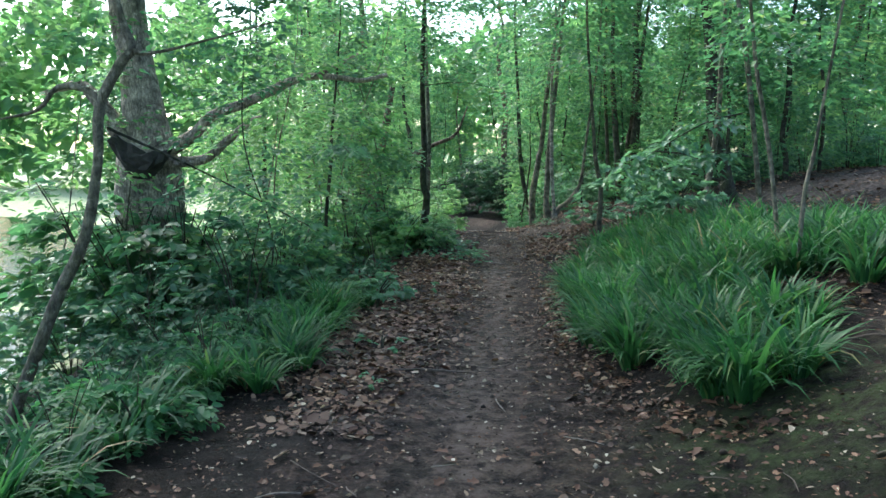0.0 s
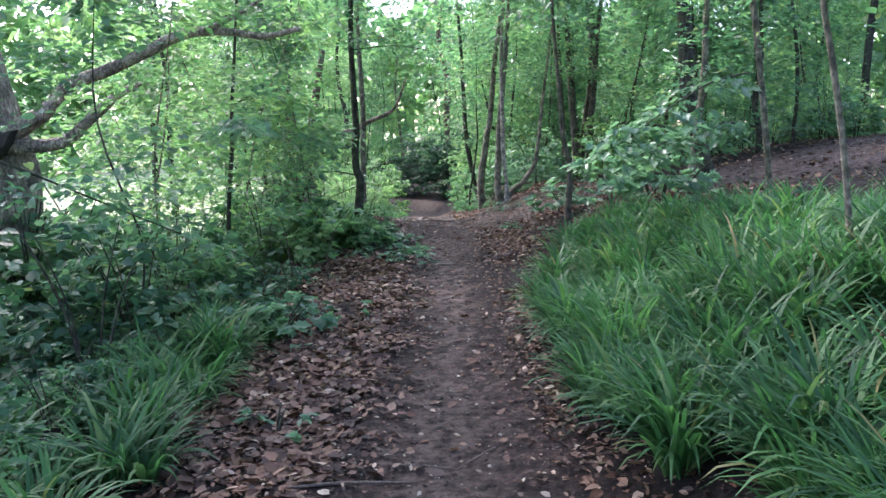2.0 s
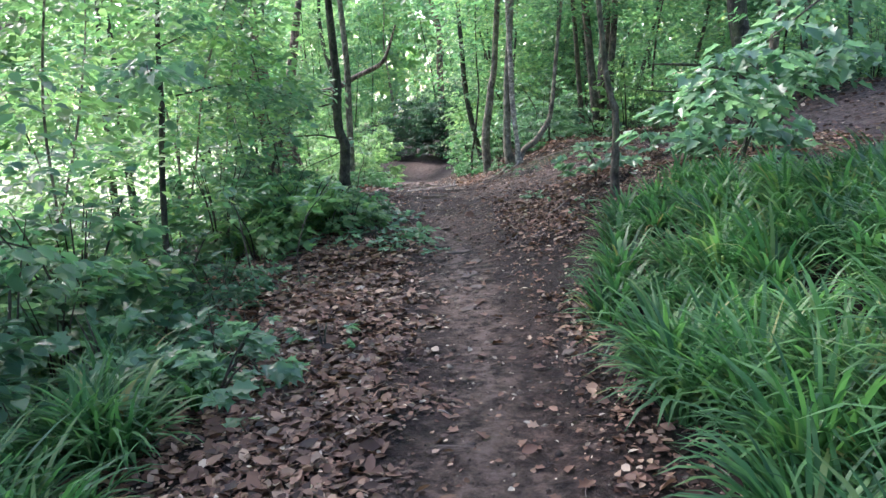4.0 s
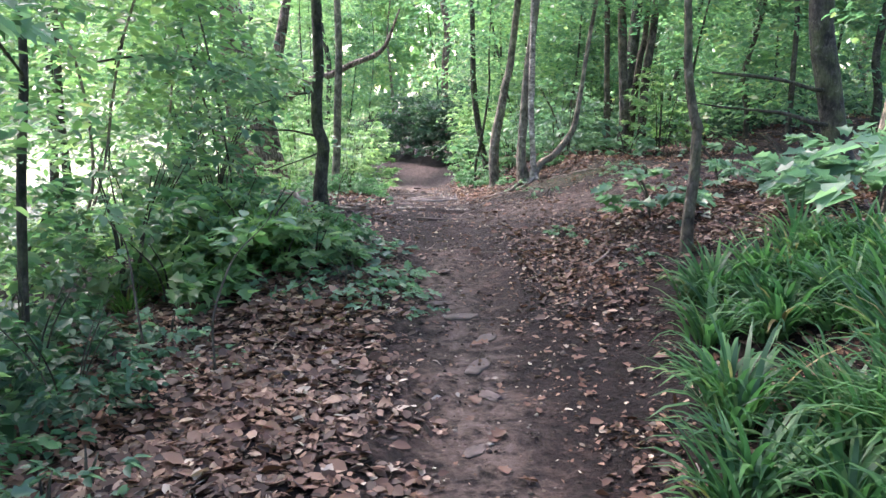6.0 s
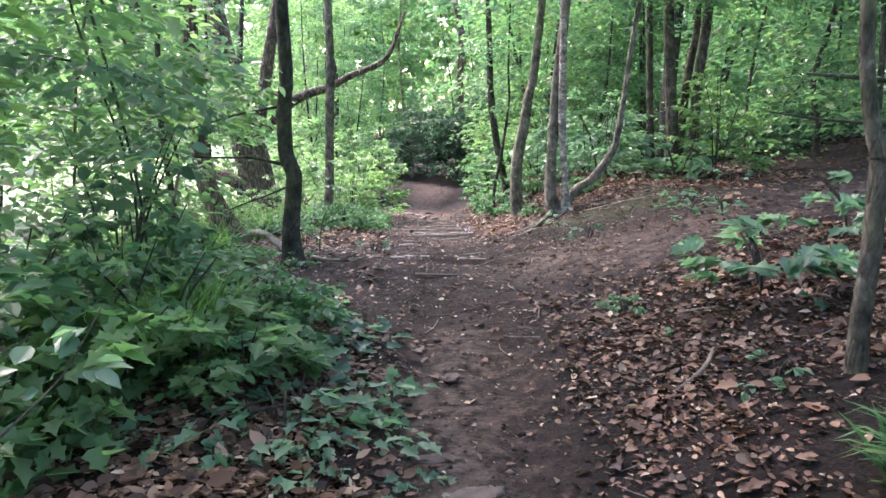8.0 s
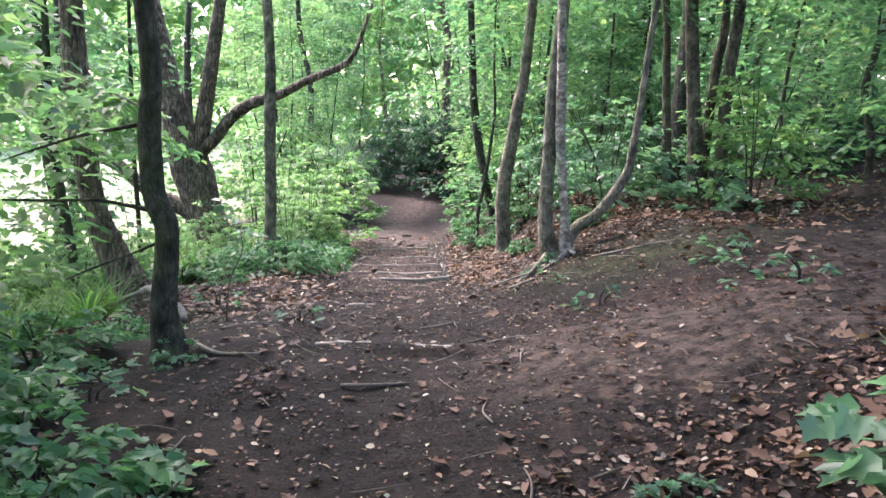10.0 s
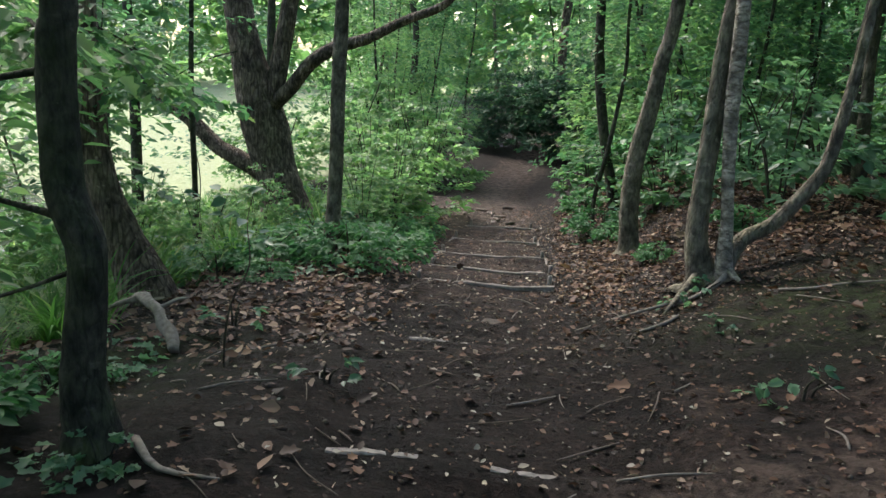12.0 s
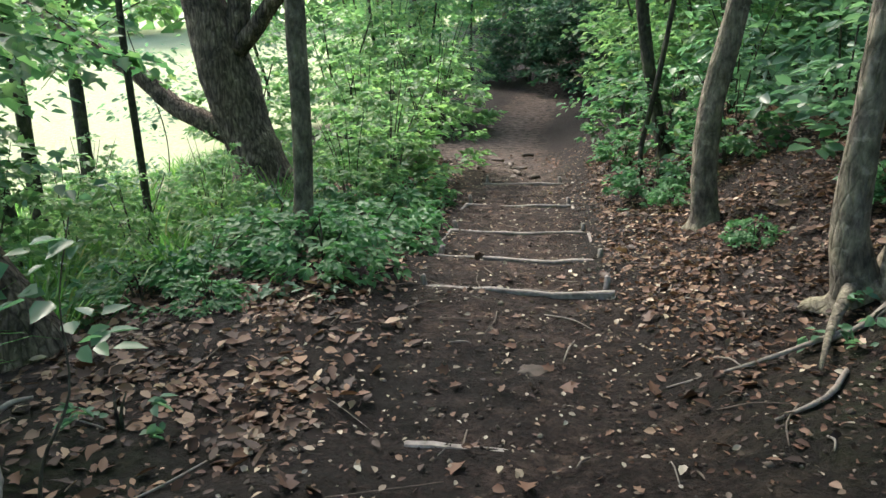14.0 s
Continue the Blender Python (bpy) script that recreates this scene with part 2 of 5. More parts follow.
BOARDS = (12.12, 14.0, 16.27, 17.3, 18.35, 20.0, 21.5)
ZY = (-200, -20, -8, -4, 1, 5, 9, 11.5, 12.12, 14.0, 16.27, 17.5, 18.35, 20, 21.5, 22.5, 24, 28, 33, 45, 90, 400)
ZZ = (1.5, 0.6, 0.22, 0.12, 0.03, -0.03, 0.0, 0.06, 0.05, -0.17, -0.45, -0.62, -0.70, -0.90, -1.02, -1.07, -1.25, -1.55, -1.5, -1.2, -0.5, 2)
XY = (-30, 0, 5, 9, 12, 14, 17, 20, 24, 28, 33, 60)
XX = (0.0, 0.12, 0.28, 0.12, 0.25, 0.0, -0.28, -0.42, -0.75, -1.1, -0.5, 2)


def path_x(y):
    return np.interp(y, XY, XX)


def path_z(y):
    return np.interp(y, ZY, ZZ)


def height(x, y, rough=True):
    x, y = np.asarray(x, float), np.asarray(y, float)
    u = x - path_x(y)
    zc = path_z(y)
    # trodden treads between the step boards
    step = np.zeros_like(zc)
    for a, b in zip(BOARDS[:-1], BOARDS[1:]):
        drop = 0.42 * (path_z(a) - path_z(b))
        inside = (y > a + 0.03) & (y <= b + 0.03)
        step = np.where(inside, -drop * np.clip(1 - (y - a) / (b - a), 0, 1), step)
    zc = zc + step * (1 - smooth(0.6, 0.9, np.abs(u + 0.05)))
    zr = np.interp(y, (-30, -2, 2, 6, 8.5, 11, 15, 18, 21, 30, 60), (1.2, 0.7, 0.78, 0.72, 0.62, 0.52, 0.42, 0.3, 0.0, -0.6, 0.2))
    right = (zr - zc) * smooth(0.55, 3.0, u) + 0.035 * np.clip(u - 3, 0, 60)
    right = right + 0.8 * smooth(3.6, 10.5, u) * smooth(3.5, 9.0, y) * (1 - smooth(26, 38, y))
    fall = np.interp(y, (-30, 4, 10, 14, 20, 30, 60), (1.0, 1.0, 0.9, 0.75, 0.5, 0.35, 0.3))
    left = -fall * (0.1 * smooth(0.8, 2.0, -u) + 0.85 * smooth(1.9, 4.6, -u) + 1.35 * smooth(4.0, 9.0, -u)) - 0.004 * np.clip(-u - 9, 0, 60)
    # the lip of the bank above the path's far half
    right = right + 0.11 * smooth(0.2, 1.0, u) * smooth(6.3, 7.8, y) * (1 - 0.4 * smooth(11, 13, y)) * (1 - smooth(22, 26, y))
    z = zc + right + left
    if rough:
        off = smooth(0.35, 1.2, np.abs(u))
        z = z + 0.014 * ripple(x, y, 0.55, 3) + 0.007 * ripple(x, y, 0.21, 33) + off * (0.03 * ripple(x, y, 1.3, 9) + 0.012 * ripple(x, y, 0.4, 15))
        z = z - 0.03 * (1 - smooth(0.2, 0.55, np.abs(u))) * (y < 12)
        # small knolls left of the path where plants stand
        z = z + 0.14 * np.exp(-((x + 1.25) / 0.6) ** 2 - ((y - 8.9) / 1.3) ** 2)
        z = z + 0.16 * np.exp(-((x + 1.75) / 0.7) ** 2 - ((y - 16.4) / 1.2) ** 2)
    return z


def ground_z(x, y):
    return float(height(np.array([x]), np.array([y]))[0])


# ---- mesh helpers ----
def add_mesh(name, verts, faces, mat, parent=None, label="", smooth_shade=True):
    me = bpy.data.meshes.new(name)
    me.from_pydata([tuple(v) for v in verts], [], [tuple(f) for f in faces])
    if smooth_shade:
        me.polygons.foreach_set("use_smooth", [True] * len(me.polygons))
    me.materials.append(mat)
    ob = new(name, me)
    if parent is not None:
        ob.parent = parent
    if label:
        tagged(ob, label)
    return ob


def part(name, bm, mat, parent, label=""):
    me = bpy.data.meshes.new(name)
    bm.to_mesh(me)
    bm.free()
    me.materials.append(mat)
    ob = new(name, me)
    ob.parent = parent
    if label:
        tagged(ob, label)
    return ob


def thing(name, x, y, z, label, category, group="", kind=""):
    ob = new(name)
    ob.empty_display_size = 0.1
    ob.matrix_world = pose(x, y, z)
    return tagged(ob, label, category, group, kind)


def spline(ctrl, per=4):
    """A smooth line through rows of numbers."""
    c = np.array(ctrl, float)
    p = np.vstack([2 * c[0] - c[1], c, 2 * c[-1] - c[-2]])
    out = []
    for i in range(1, len(p) - 2):
        for t in np.linspace(0, 1, per, endpoint=False):
            a, b, d, e = p[i - 1], p[i], p[i + 1], p[i + 2]
            out.append(0.5 * ((2 * b) + (d - a) * t + (2 * a - 5 * b + 4 * d - e) * t * t + (3 * b - a - 3 * d + e) * t ** 3))
    out.append(c[-1])
    return np.array(out)


def tube(rows, sides=8, per=4, rng=None, uneven=0.06, flare=0.0):
    """Verts and faces of a tapered limb through rows of (x, y, z, radius)."""
    s = spline(rows, per)
    pts, rad = s[:, :3], np.maximum(s[:, 3], 0.002)
    rng = rng or np.random.RandomState(1)
    tan = np.gradient(pts, axis=0)
    tan /= np.linalg.norm(tan, axis=1)[:, None] + 1e-9
    ref = np.array([0.0, 1.0, 0.0]) if abs(tan[0][1]) < 0.9 else np.array([1.0, 0, 0])
    V, Fc = [], []
    ph = rng.uniform(0, 6.28, 3)
    for i, (p, t, r) in enumerate(zip(pts, tan, rad)):
        a = np.cross(ref, t)
        a /= np.linalg.norm(a)
        b = np.cross(t, a)
        for k in range(sides):
            th = 6.2832 * k / sides
            rr = r * (1 + uneven * math.sin(2 * th + ph[0] + i * 0.35) + uneven * 0.7 * math.sin(3 * th + ph[1] - i * 0.6) + uneven * rng.uniform(-0.6, 0.6))
            if flare and i < per * 1.2:
                rr *= 1 + flare * (1 - i / (per * 1.2)) ** 2 * (0.6 + 0.5 * math.sin(4 * th + ph[2]))
            V.append(p + rr * (math.cos(th) * a + math.sin(th) * b))
    n = len(pts)
    for i in range(n - 1):
        for k in range(sides):
            k2 = (k + 1) % sides
            Fc.append((i * sides + k, i * sides + k2, (i + 1) * sides + k2, (i + 1) * sides + k))
    Fc.append(tuple(range(sides - 1, -1, -1)))
    Fc.append(tuple((n - 1) * sides + k for k in range(sides)))
    return np.array(V), Fc


def limb(name, rows, mat, parent, base, rng=None, sides=8, label="", flare=0.0, per=4, uneven=0.06):
    V, Fc = tube(rows, sides, per, rng, uneven, flare)
    return add_mesh(name, V - np.array(base), Fc, mat, parent, label)


# leaf outlines: (along, across) with the fold along the middle
OVATE = ((0, 0), (0.3, 0.42), (0.65, 0.36), (1, 0), (0.65, -0.36), (0.3, -0.42))
LOBED = ((0, 0), (0.18, 0.5), (0.42, 0.3), (0.6, 0.52), (0.72, 0.2), (1, 0), (0.72, -0.2), (0.6, -0.52), (0.42, -0.3), (0.18, -0.5))
DIAMOND = ((0, 0), (0.45, 0.45), (1, 0), (0.45, -0.45))


def unit(v):
    return v / (np.linalg.norm(v, axis=1)[:, None] + 1e-9)


def leaves(name, pos, along, normal, length, width, mat, parent=None, shape=OVATE, fold=0.18, curl=0.12, label=""):
    """One mesh of many single leaves, each an island of its own."""
    N = len(pos)
    along = unit(along)
    side = unit(np.cross(normal, along))
    nrm = np.cross(along, side)
    k = len(shape)
    sh = np.array(shape)
    L, W = length[:, None, None], width[:, None, None]
    al, ac = sh[:, 0][None, :, None], sh[:, 1][None, :, None]
    V = pos[:, None, :] + along[:, None, :] * al * L + side[:, None, :] * ac * W + nrm[:, None, :] * (np.abs(ac) * W * fold * 2 - curl * L * al * al)
    V = V.reshape(-1, 3)
    half = (k - 2) // 2 + 2
    up = list(range(0, half))
    dn = [0] + list(range(half - 1, k))
    base = (np.arange(N) * k)[:, None]
    both = np.concatenate([base + np.array(up[::-1])[None], base + np.array(dn[::-1])[None]], axis=1)
    me = bpy.data.meshes.new(name)
    n1, n2 = len(up), len(dn)
    me.vertices.add(len(V))
    me.vertices.foreach_set("co", V.astype(np.float32).ravel())
    me.loops.add(both.size)
    me.loops.foreach_set("vertex_index", both.astype(np.int32).ravel())
    me.polygons.add(N * 2)
    st = (np.arange(N) * (n1 + n2))[:, None] + np.array([0, n1])[None]
    me.polygons.foreach_set("loop_start", st.astype(np.int32).ravel())
    me.update(calc_edges=True)
    me.validate()
    me.materials.append(mat)
    ob = new(name, me)
    if parent is not None:
        ob.parent = parent
    if label:
        tagged(ob, label)
    return ob


def sprays(rng, origins, headings, lengths, per, size, droop=0.15, flat=0.35, spread=0.55):
    """Leaves along flat, twiggy sprays: arrays for leaves()."""
    n = len(origins)
    o = np.repeat(origins, per, 0)
    h = unit(np.repeat(headings, per, 0))
    ln = np.repeat(lengths, per)
    f = rng.uniform(0.08, 1.0, n * per)
    side = unit(np.cross(h, np.array([0.0, 0, 1.0])) + 1e-6)
    lat = rng.normal(0, 0.33, n * per) * spread * ln * (0.35 + 0.75 * np.sin(np.pi * np.clip(f, 0, 1)))
    pos = o + h * (f * ln)[:, None] + side * lat[:, None]
    pos[:, 2] += -droop * ln * f * f + rng.normal(0, 0.06, n * per) * ln
    along = h * 0.7 + side * np.sign(lat)[:, None] * rng.uniform(0.2, 1.1, n * per)[:, None] + rng.normal(0, 0.25, (n * per, 3))
    along[:, 2] -= 0.25
    nrm = np.tile(np.array([0.0, 0, 1.0]), (n * per, 1)) + rng.normal(0, flat, (n * per, 3))
    length = size * rng.uniform(0.6, 1.25, n * per)
    return pos, along, nrm, length, length * rng.uniform(0.55, 0.75, n * per)


def crown(rng, spine, count, reach, per, size, mat, parent, base, low=0.15, droop=0.15, shape=DIAMOND, name="crown", twig_mat=None, twigs=0, label="", spread=0.55, flat=0.35):
    """A crown of flat sprays that spring from a stem given by rows of (x, y, z, radius)."""
    s = spline(spine, 6)[:, :3]
    seg = np.concatenate([[0], np.cumsum(np.linalg.norm(np.diff(s, axis=0), axis=1))])
    at = rng.uniform(low, 1.0, count) * seg[-1]
    org = np.stack([np.interp(at, seg, s[:, k]) for k in range(3)], 1)
    az = rng.uniform(0, 6.283, count)
    hd = np.stack([np.cos(az), np.sin(az), rng.uniform(-0.1, 0.55, count)], 1)
    ln = reach * rng.uniform(0.45, 1.0, count) * (1.15 - 0.5 * at / seg[-1])
    arr = sprays(rng, org, hd, ln, per, size, droop, flat, spread)
    ob = leaves(name, arr[0] - np.array(base), *arr[1:], mat, parent, shape, label=label)
    if twigs:
        for k in range(min(twigs, count)):
            tip = org[k] + unit(hd[k:k + 1])[0] * ln[k] * 0.9
            tip[2] -= droop * ln[k] * 0.8
            mid = (org[k] + tip) / 2 + np.array([0, 0, 0.06 * ln[k]])
            limb("branch", [(*org[k], 0.011), (*mid, 0.008), (*tip, 0.003)], twig_mat, parent, base, rng, 5, per=3)
    return ob


# ---- the ground, one sheet to the horizon ----
def spaced(lo, hi, fine_lo, fine_hi, step, grow=1.18):
    mid = list(np.arange(fine_lo, fine_hi + 1e-6, step))
    out, s, v = [], step, fine_hi
    while v < hi:
        s *= grow
        v += s
        out.append(min(v, hi))
    inn, s, v = [], step, fine_lo
    while v > lo:
        s *= grow
        v -= s
        inn.append(max(v, lo))
    return np.array(inn[::-1] + mid + out)


def build_ground():
    gx = spaced(-400, 400, -3.0, 3.6, 0.055)
    gy = spaced(-400, 400, -5.5, 24.0, 0.06)
    X, Y = np.meshgrid(gx, gy)
    Z = height(X, Y)
    nx, ny = len(gx), len(gy)
    me = bpy.data.meshes.new("ground")
    me.vertices.add(nx * ny)
    me.vertices.foreach_set("co", np.stack([X, Y, Z], -1).astype(np.float32).ravel())
    i = np.arange(ny - 1)[:, None] * nx + np.arange(nx - 1)[None]
    quads = np.stack([i, i + 1, i + 1 + nx, i + nx], -1).reshape(-1, 4)
    me.loops.add(quads.size)
    me.loops.foreach_set("vertex_index", quads.astype(np.int32).ravel())
    me.polygons.add(len(quads))
    me.polygons.foreach_set("loop_start", (np.arange(len(quads)) * 4).astype(np.int32))
    me.update(calc_edges=True)
    me.polygons.foreach_set("use_smooth", [True] * len(quads))
    u = X - path_x(Y)
    wide = np.interp(Y, (-5, 0, 4, 7, 9, 11, 13, 15, 18, 24, 30), (1.15, 1.05, 0.6, 0.5, 0.65, 0.72, 0.8, 0.65, 0.62, 0.8, 0.9))
    worn = 1 - smooth(wide * 0.55, wide * 1.15, np.abs(u + 0.05 - np.interp(Y, (8.5, 10.5, 13, 15), (0, 0.55, 0.5, 0))))
    # the side path that forks off to the right
    fork = 1 - smooth(0.5, 1.5, np.abs((Y - 11.4) - 0.42 * (X - 0.5)))
    worn = np.maximum(worn, 0.85 * fork * smooth(0.2, 1.2, X) * (1 - smooth(40, 60, X)))
    far_path = 1 - smooth(1.2, 3.2, np.abs(Y - (11.4 + 0.12 * X)))
    worn = np.maximum(worn, 0.9 * far_path * smooth(3, 6, X))
    worn = np.maximum(worn, 0.8 * (1 - smooth(0.5, 1.3, np.hypot(X - 3.4, Y + 0.6) / 1.5)))
    worn = np.maximum(worn, np.exp(-((X + 1.9) / 0.9) ** 2 - ((Y - 25.5) / 1.4) ** 2))
    moss = np.exp(-((X - 1.9) / 0.9) ** 2 - ((Y + 0.8) / 0.8) ** 2) + 0.8 * np.exp(-((X - 2.2) / 1.0) ** 2 - ((Y - 14.2) / 0.7) ** 2) + 0.7 * np.exp(-((X + 2.0) / 0.6) ** 2 - ((Y - 13.2) / 0.7) ** 2)
    # shade painted along the path: it dims worn so the soil goes near black
    path_shade = np.interp(Y, (2.0, 4.0, 8.5, 10.2, 13.4, 15, 17, 20), (0, 0.3, 0.3, 0.85, 0.85, 0.5, 0.25, 0)) * (1 - smooth(0.7, 1.4, X))
    worn = worn * (1 - path_shade)
    # where the open ground takes the bleached, glaring grass colour
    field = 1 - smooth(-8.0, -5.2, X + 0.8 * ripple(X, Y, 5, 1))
    track = np.exp(-((u + 0.03 + 0.05 * ripple(X, Y, 1.4, 11)) / (0.36 - 0.14 * smooth(1.5, 4, Y))) ** 2) * (1 - smooth(8.5, 11.0, Y)) + 0.7 * (1 - smooth(0.5, 1.1, np.hypot((X - 1.7) / 1.6, (Y - 11.6) / 0.9))) + 0.9 * np.exp(-((u - 0.05) / 0.55) ** 2) * smooth(20, 23, Y) + 1.6 * np.exp(-((X + 1.95) / 0.6) ** 2 - ((Y - 25.5) / 1.0) ** 2)
    track = track + 0.9 * far_path * smooth(2.5, 5, X) + 0.9 * np.exp(-((X - np.interp(Y, (5.2, 6.2, 7.2, 8.2, 9.2), (0.2, 0.3, 0.3, 0.08, -0.05))) / 0.11) ** 2) * smooth(5.0, 5.8, Y) * (1 - smooth(8.2, 9.2, Y))
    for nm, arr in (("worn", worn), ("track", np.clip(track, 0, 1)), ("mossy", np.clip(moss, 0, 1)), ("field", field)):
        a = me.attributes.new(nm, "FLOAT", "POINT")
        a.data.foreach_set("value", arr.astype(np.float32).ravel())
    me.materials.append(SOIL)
    return tagged(new("ground", me), "dark trodden woodland earth with a worn footpath", "ground", kind="structure")


build_ground()

# the pond below the bank
pv, pf = [], []
for k in range(40):
    a = 6.2832 * k / 40
    pv.append((-27 + 20 * math.cos(a) * (1 + 0.06 * math.sin(3 * a)), 10 + 24 * math.sin(a) * (1 + 0.05 * math.sin(5 * a)), -1.88))
pond = add_mesh("water", pv, [tuple(range(40))], WATER, smooth_shade=False)
tagged(pond, "still pond reflecting the bright sky below the bank", "water", kind="structure")


# ---- trees near the path ----
def raise_stem(rows, top, rng, wander=0.12):
    """Carry a stem on above its last given point to the height top."""
    rows = [tuple(r) for r in rows]
    x, y, z, r = rows[-1]
    px_, py_, pz_, _ = rows[-2]
    k = max(z - pz_, 0.1)
    dx, dy = (x - px_) / k * 0.6, (y - py_) / k * 0.6
    n = max(2, int((top - z) / 1.4))
    z0 = z
    for i in range(n):
        dz = (top - z0) / n
        x += dx * dz + rng.uniform(-wander, wander)
        y += dy * dz + rng.uniform(-wander, wander)
        z += dz
        rows.append((x, y, z, r * (1 - 0.85 * (i + 1) / n)))
    return rows


def sink(rows):
    """Start a stem a little under the ground."""
    x, y, z, r = rows[0]
    g = ground_z(x, y)
    if z > g - 0.06:
        return [(x, y, g - 0.08, r * 1.15)] + [q for q in rows if q[2] > g + 0.03]
    return rows


def tree(name, label, rows, top, mat, seed, sprays_n, reach, per, size, leaf=None, low=0.4, limbs=(), flare=0.35, sides=10, group="", shape=OVATE, twigs=0, category="tree", droop=0.15, limb_mat=None):
    rng = np.random.RandomState(seed)
    rows = raise_stem(sink(rows), top, rng)
    b = (rows[0][0], rows[0][1], ground_z(rows[0][0], rows[0][1]))
    t = thing(name, *b, label, category, group)
    limb("trunk", rows, mat, t, b, rng, sides, flare=flare)
    for lm in limbs:
        limb("limb", lm, limb_mat or mat, t, b, rng, 8)
    if sprays_n:
        crown(rng, rows, sprays_n, reach, per, size, leaf or LEAF, t, b, low, droop, shape, twig_mat=mat, twigs=twigs)
    return t


tree("tree", "smooth dark grey young tree with a kinked trunk beside the path",
     [(-1.38, 12.0, 0.09, 0.1), (-1.40, 12, 0.31, 0.079), (-1.37, 12, 0.61, 0.073), (-1.36, 12, 0.81, 0.077), (-1.43, 12, 1.0, 0.072), (-1.44, 12, 1.27, 0.065), (-1.43, 12, 1.54, 0.064), (-1.42, 12, 1.79, 0.063)],
     9.5, BARK_DARK, 11, 60, 2.4, 60, 0.11, low=0.30, flare=0.5, sides=14, twigs=10,
     limbs=([(-1.43, 12, 0.9, 0.018), (-1.60, 12, 0.93, 0.012), (-1.75, 11.97, 0.96, 0.011), (-1.98, 11.93, 0.96, 0.01), (-2.3, 11.9, 0.96, 0.006)],
            [(-1.38, 12, 0.72, 0.012), (-1.58, 12, 0.63, 0.008), (-1.79, 12, 0.55, 0.007), (-2.0, 12, 0.46, 0.004)],
            [(-1.44, 12, 1.43, 0.016), (-1.68, 12, 1.38, 0.011), (-1.91, 12, 1.33, 0.01), (-2.3, 12, 1.2, 0.005)]))

tree("tree", "slim straight pale-sided tree rising from ivy",
     [(-1.85, 16.9, -0.45, 0.09), (-1.84, 16.9, -0.25, 0.082), (-1.81, 16.9, 0.39, 0.076), (-1.80, 16.9, 1.32, 0.071), (-1.79, 16.9, 2.21, 0.06)],
     10.0, BARK, 12, 46, 2.3, 55, 0.12, low=0.4, twigs=6)

# crown widened above the view to shade the path below
tree("tree", "leaning grey trunk in the clump on the bank",
     [(1.45, 15.25, 0.05, 0.115), (1.38, 15.25, 0.33, 0.085), (1.37, 15.25, 0.67, 0.076), (1.38, 15.25, 1.11, 0.071), (1.39, 15.25, 1.49, 0.063), (1.41, 15.25, 1.89, 0.061)],
     11.0, BARK, 13, 110, 4.0, 55, 0.15, low=0.38, flare=0.9, sides=14, group="clump on the bank",
     limbs=([(1.42, 15.2, 0.1, 0.05), (1.32, 15.05, 0.04, 0.03), (1.22, 14.85, 0.0, 0.018), (1.1, 14.55, -0.03, 0.008)],
            [(1.5, 15.2, 0.1, 0.05), (1.6, 15.0, 0.05, 0.028), (1.66, 14.75, 0.03, 0.012)]))
tree("tree", "pale scarred birch-like trunk with knots",
     [(1.58, 15.13, 0.05, 0.06), (1.55, 15.15, 0.53, 0.048), (1.51, 15.15, 0.88, 0.046), (1.48, 15.15, 1.23, 0.048), (1.47, 15.15, 1.63, 0.051), (1.46, 15.15, 1.89, 0.05)],
     8.0, BIRCH, 14, 40, 1.8, 45, 0.09, low=0.4, group="clump on the bank", sides=12,
     limbs=([(1.58, 15.12, 0.2, 0.03), (1.66, 14.98, 0.12, 0.02), (1.7, 14.8, 0.08, 0.008)],))
tree("tree", "thin trunk curving out low from the clump and then upright",
     [(1.6, 15.25, 0.2, 0.075), (1.72, 15.3, 0.38, 0.060), (1.89, 15.3, 0.49, 0.055), (2.05, 15.3, 0.69, 0.052), (2.19, 15.3, 0.92, 0.046), (2.24, 15.3, 1.19, 0.044), (2.28, 15.3, 1.53, 0.038), (2.36, 15.3, 2.36, 0.032)],
     6.5, BARK, 15, 35, 1.5, 45, 0.09, low=0.45, group="clump on the bank", flare=0)
tree("tree", "leaning grey-brown tree beyond the clump",
     [(1.14, 17.5, -0.21, 0.113), (1.10, 17.5, 0.07, 0.096), (1.10, 17.5, 0.55, 0.086), (1.19, 17.5, 1.13, 0.082), (1.25, 17.5, 1.63, 0.075), (1.33, 17.5, 2.02, 0.069)],
     9.5, BARK, 16, 80, 2.6, 50, 0.12, low=0.3, sides=12)
tree("tree", "dark slim stem among the undergrowth",
     [(1.20, 20.8, -0.36, 0.084), (1.02, 20.8, 0.39, 0.068), (0.87, 20.8, 1.12, 0.067), (0.79, 20.8, 1.76, 0.066), (0.77, 20.8, 2.17, 0.065)],
     7.5, BARK_DARK, 17, 55, 2.0, 50, 0.11, low=0.25)
tree("sapling", "thin leaning sapling beside the steps",
     [(0.91, 20.0, -0.66, 0.03), (0.88, 20, -0.18, 0.028), (0.99, 20, 0.47, 0.028), (1.11, 20, 1.5, 0.024), (1.08, 20, 2.15, 0.02)],
     4.5, BARK_DARK, 18, 26, 1.0, 45, 0.085, low=0.1, sides=7, flare=0, category="sapling")

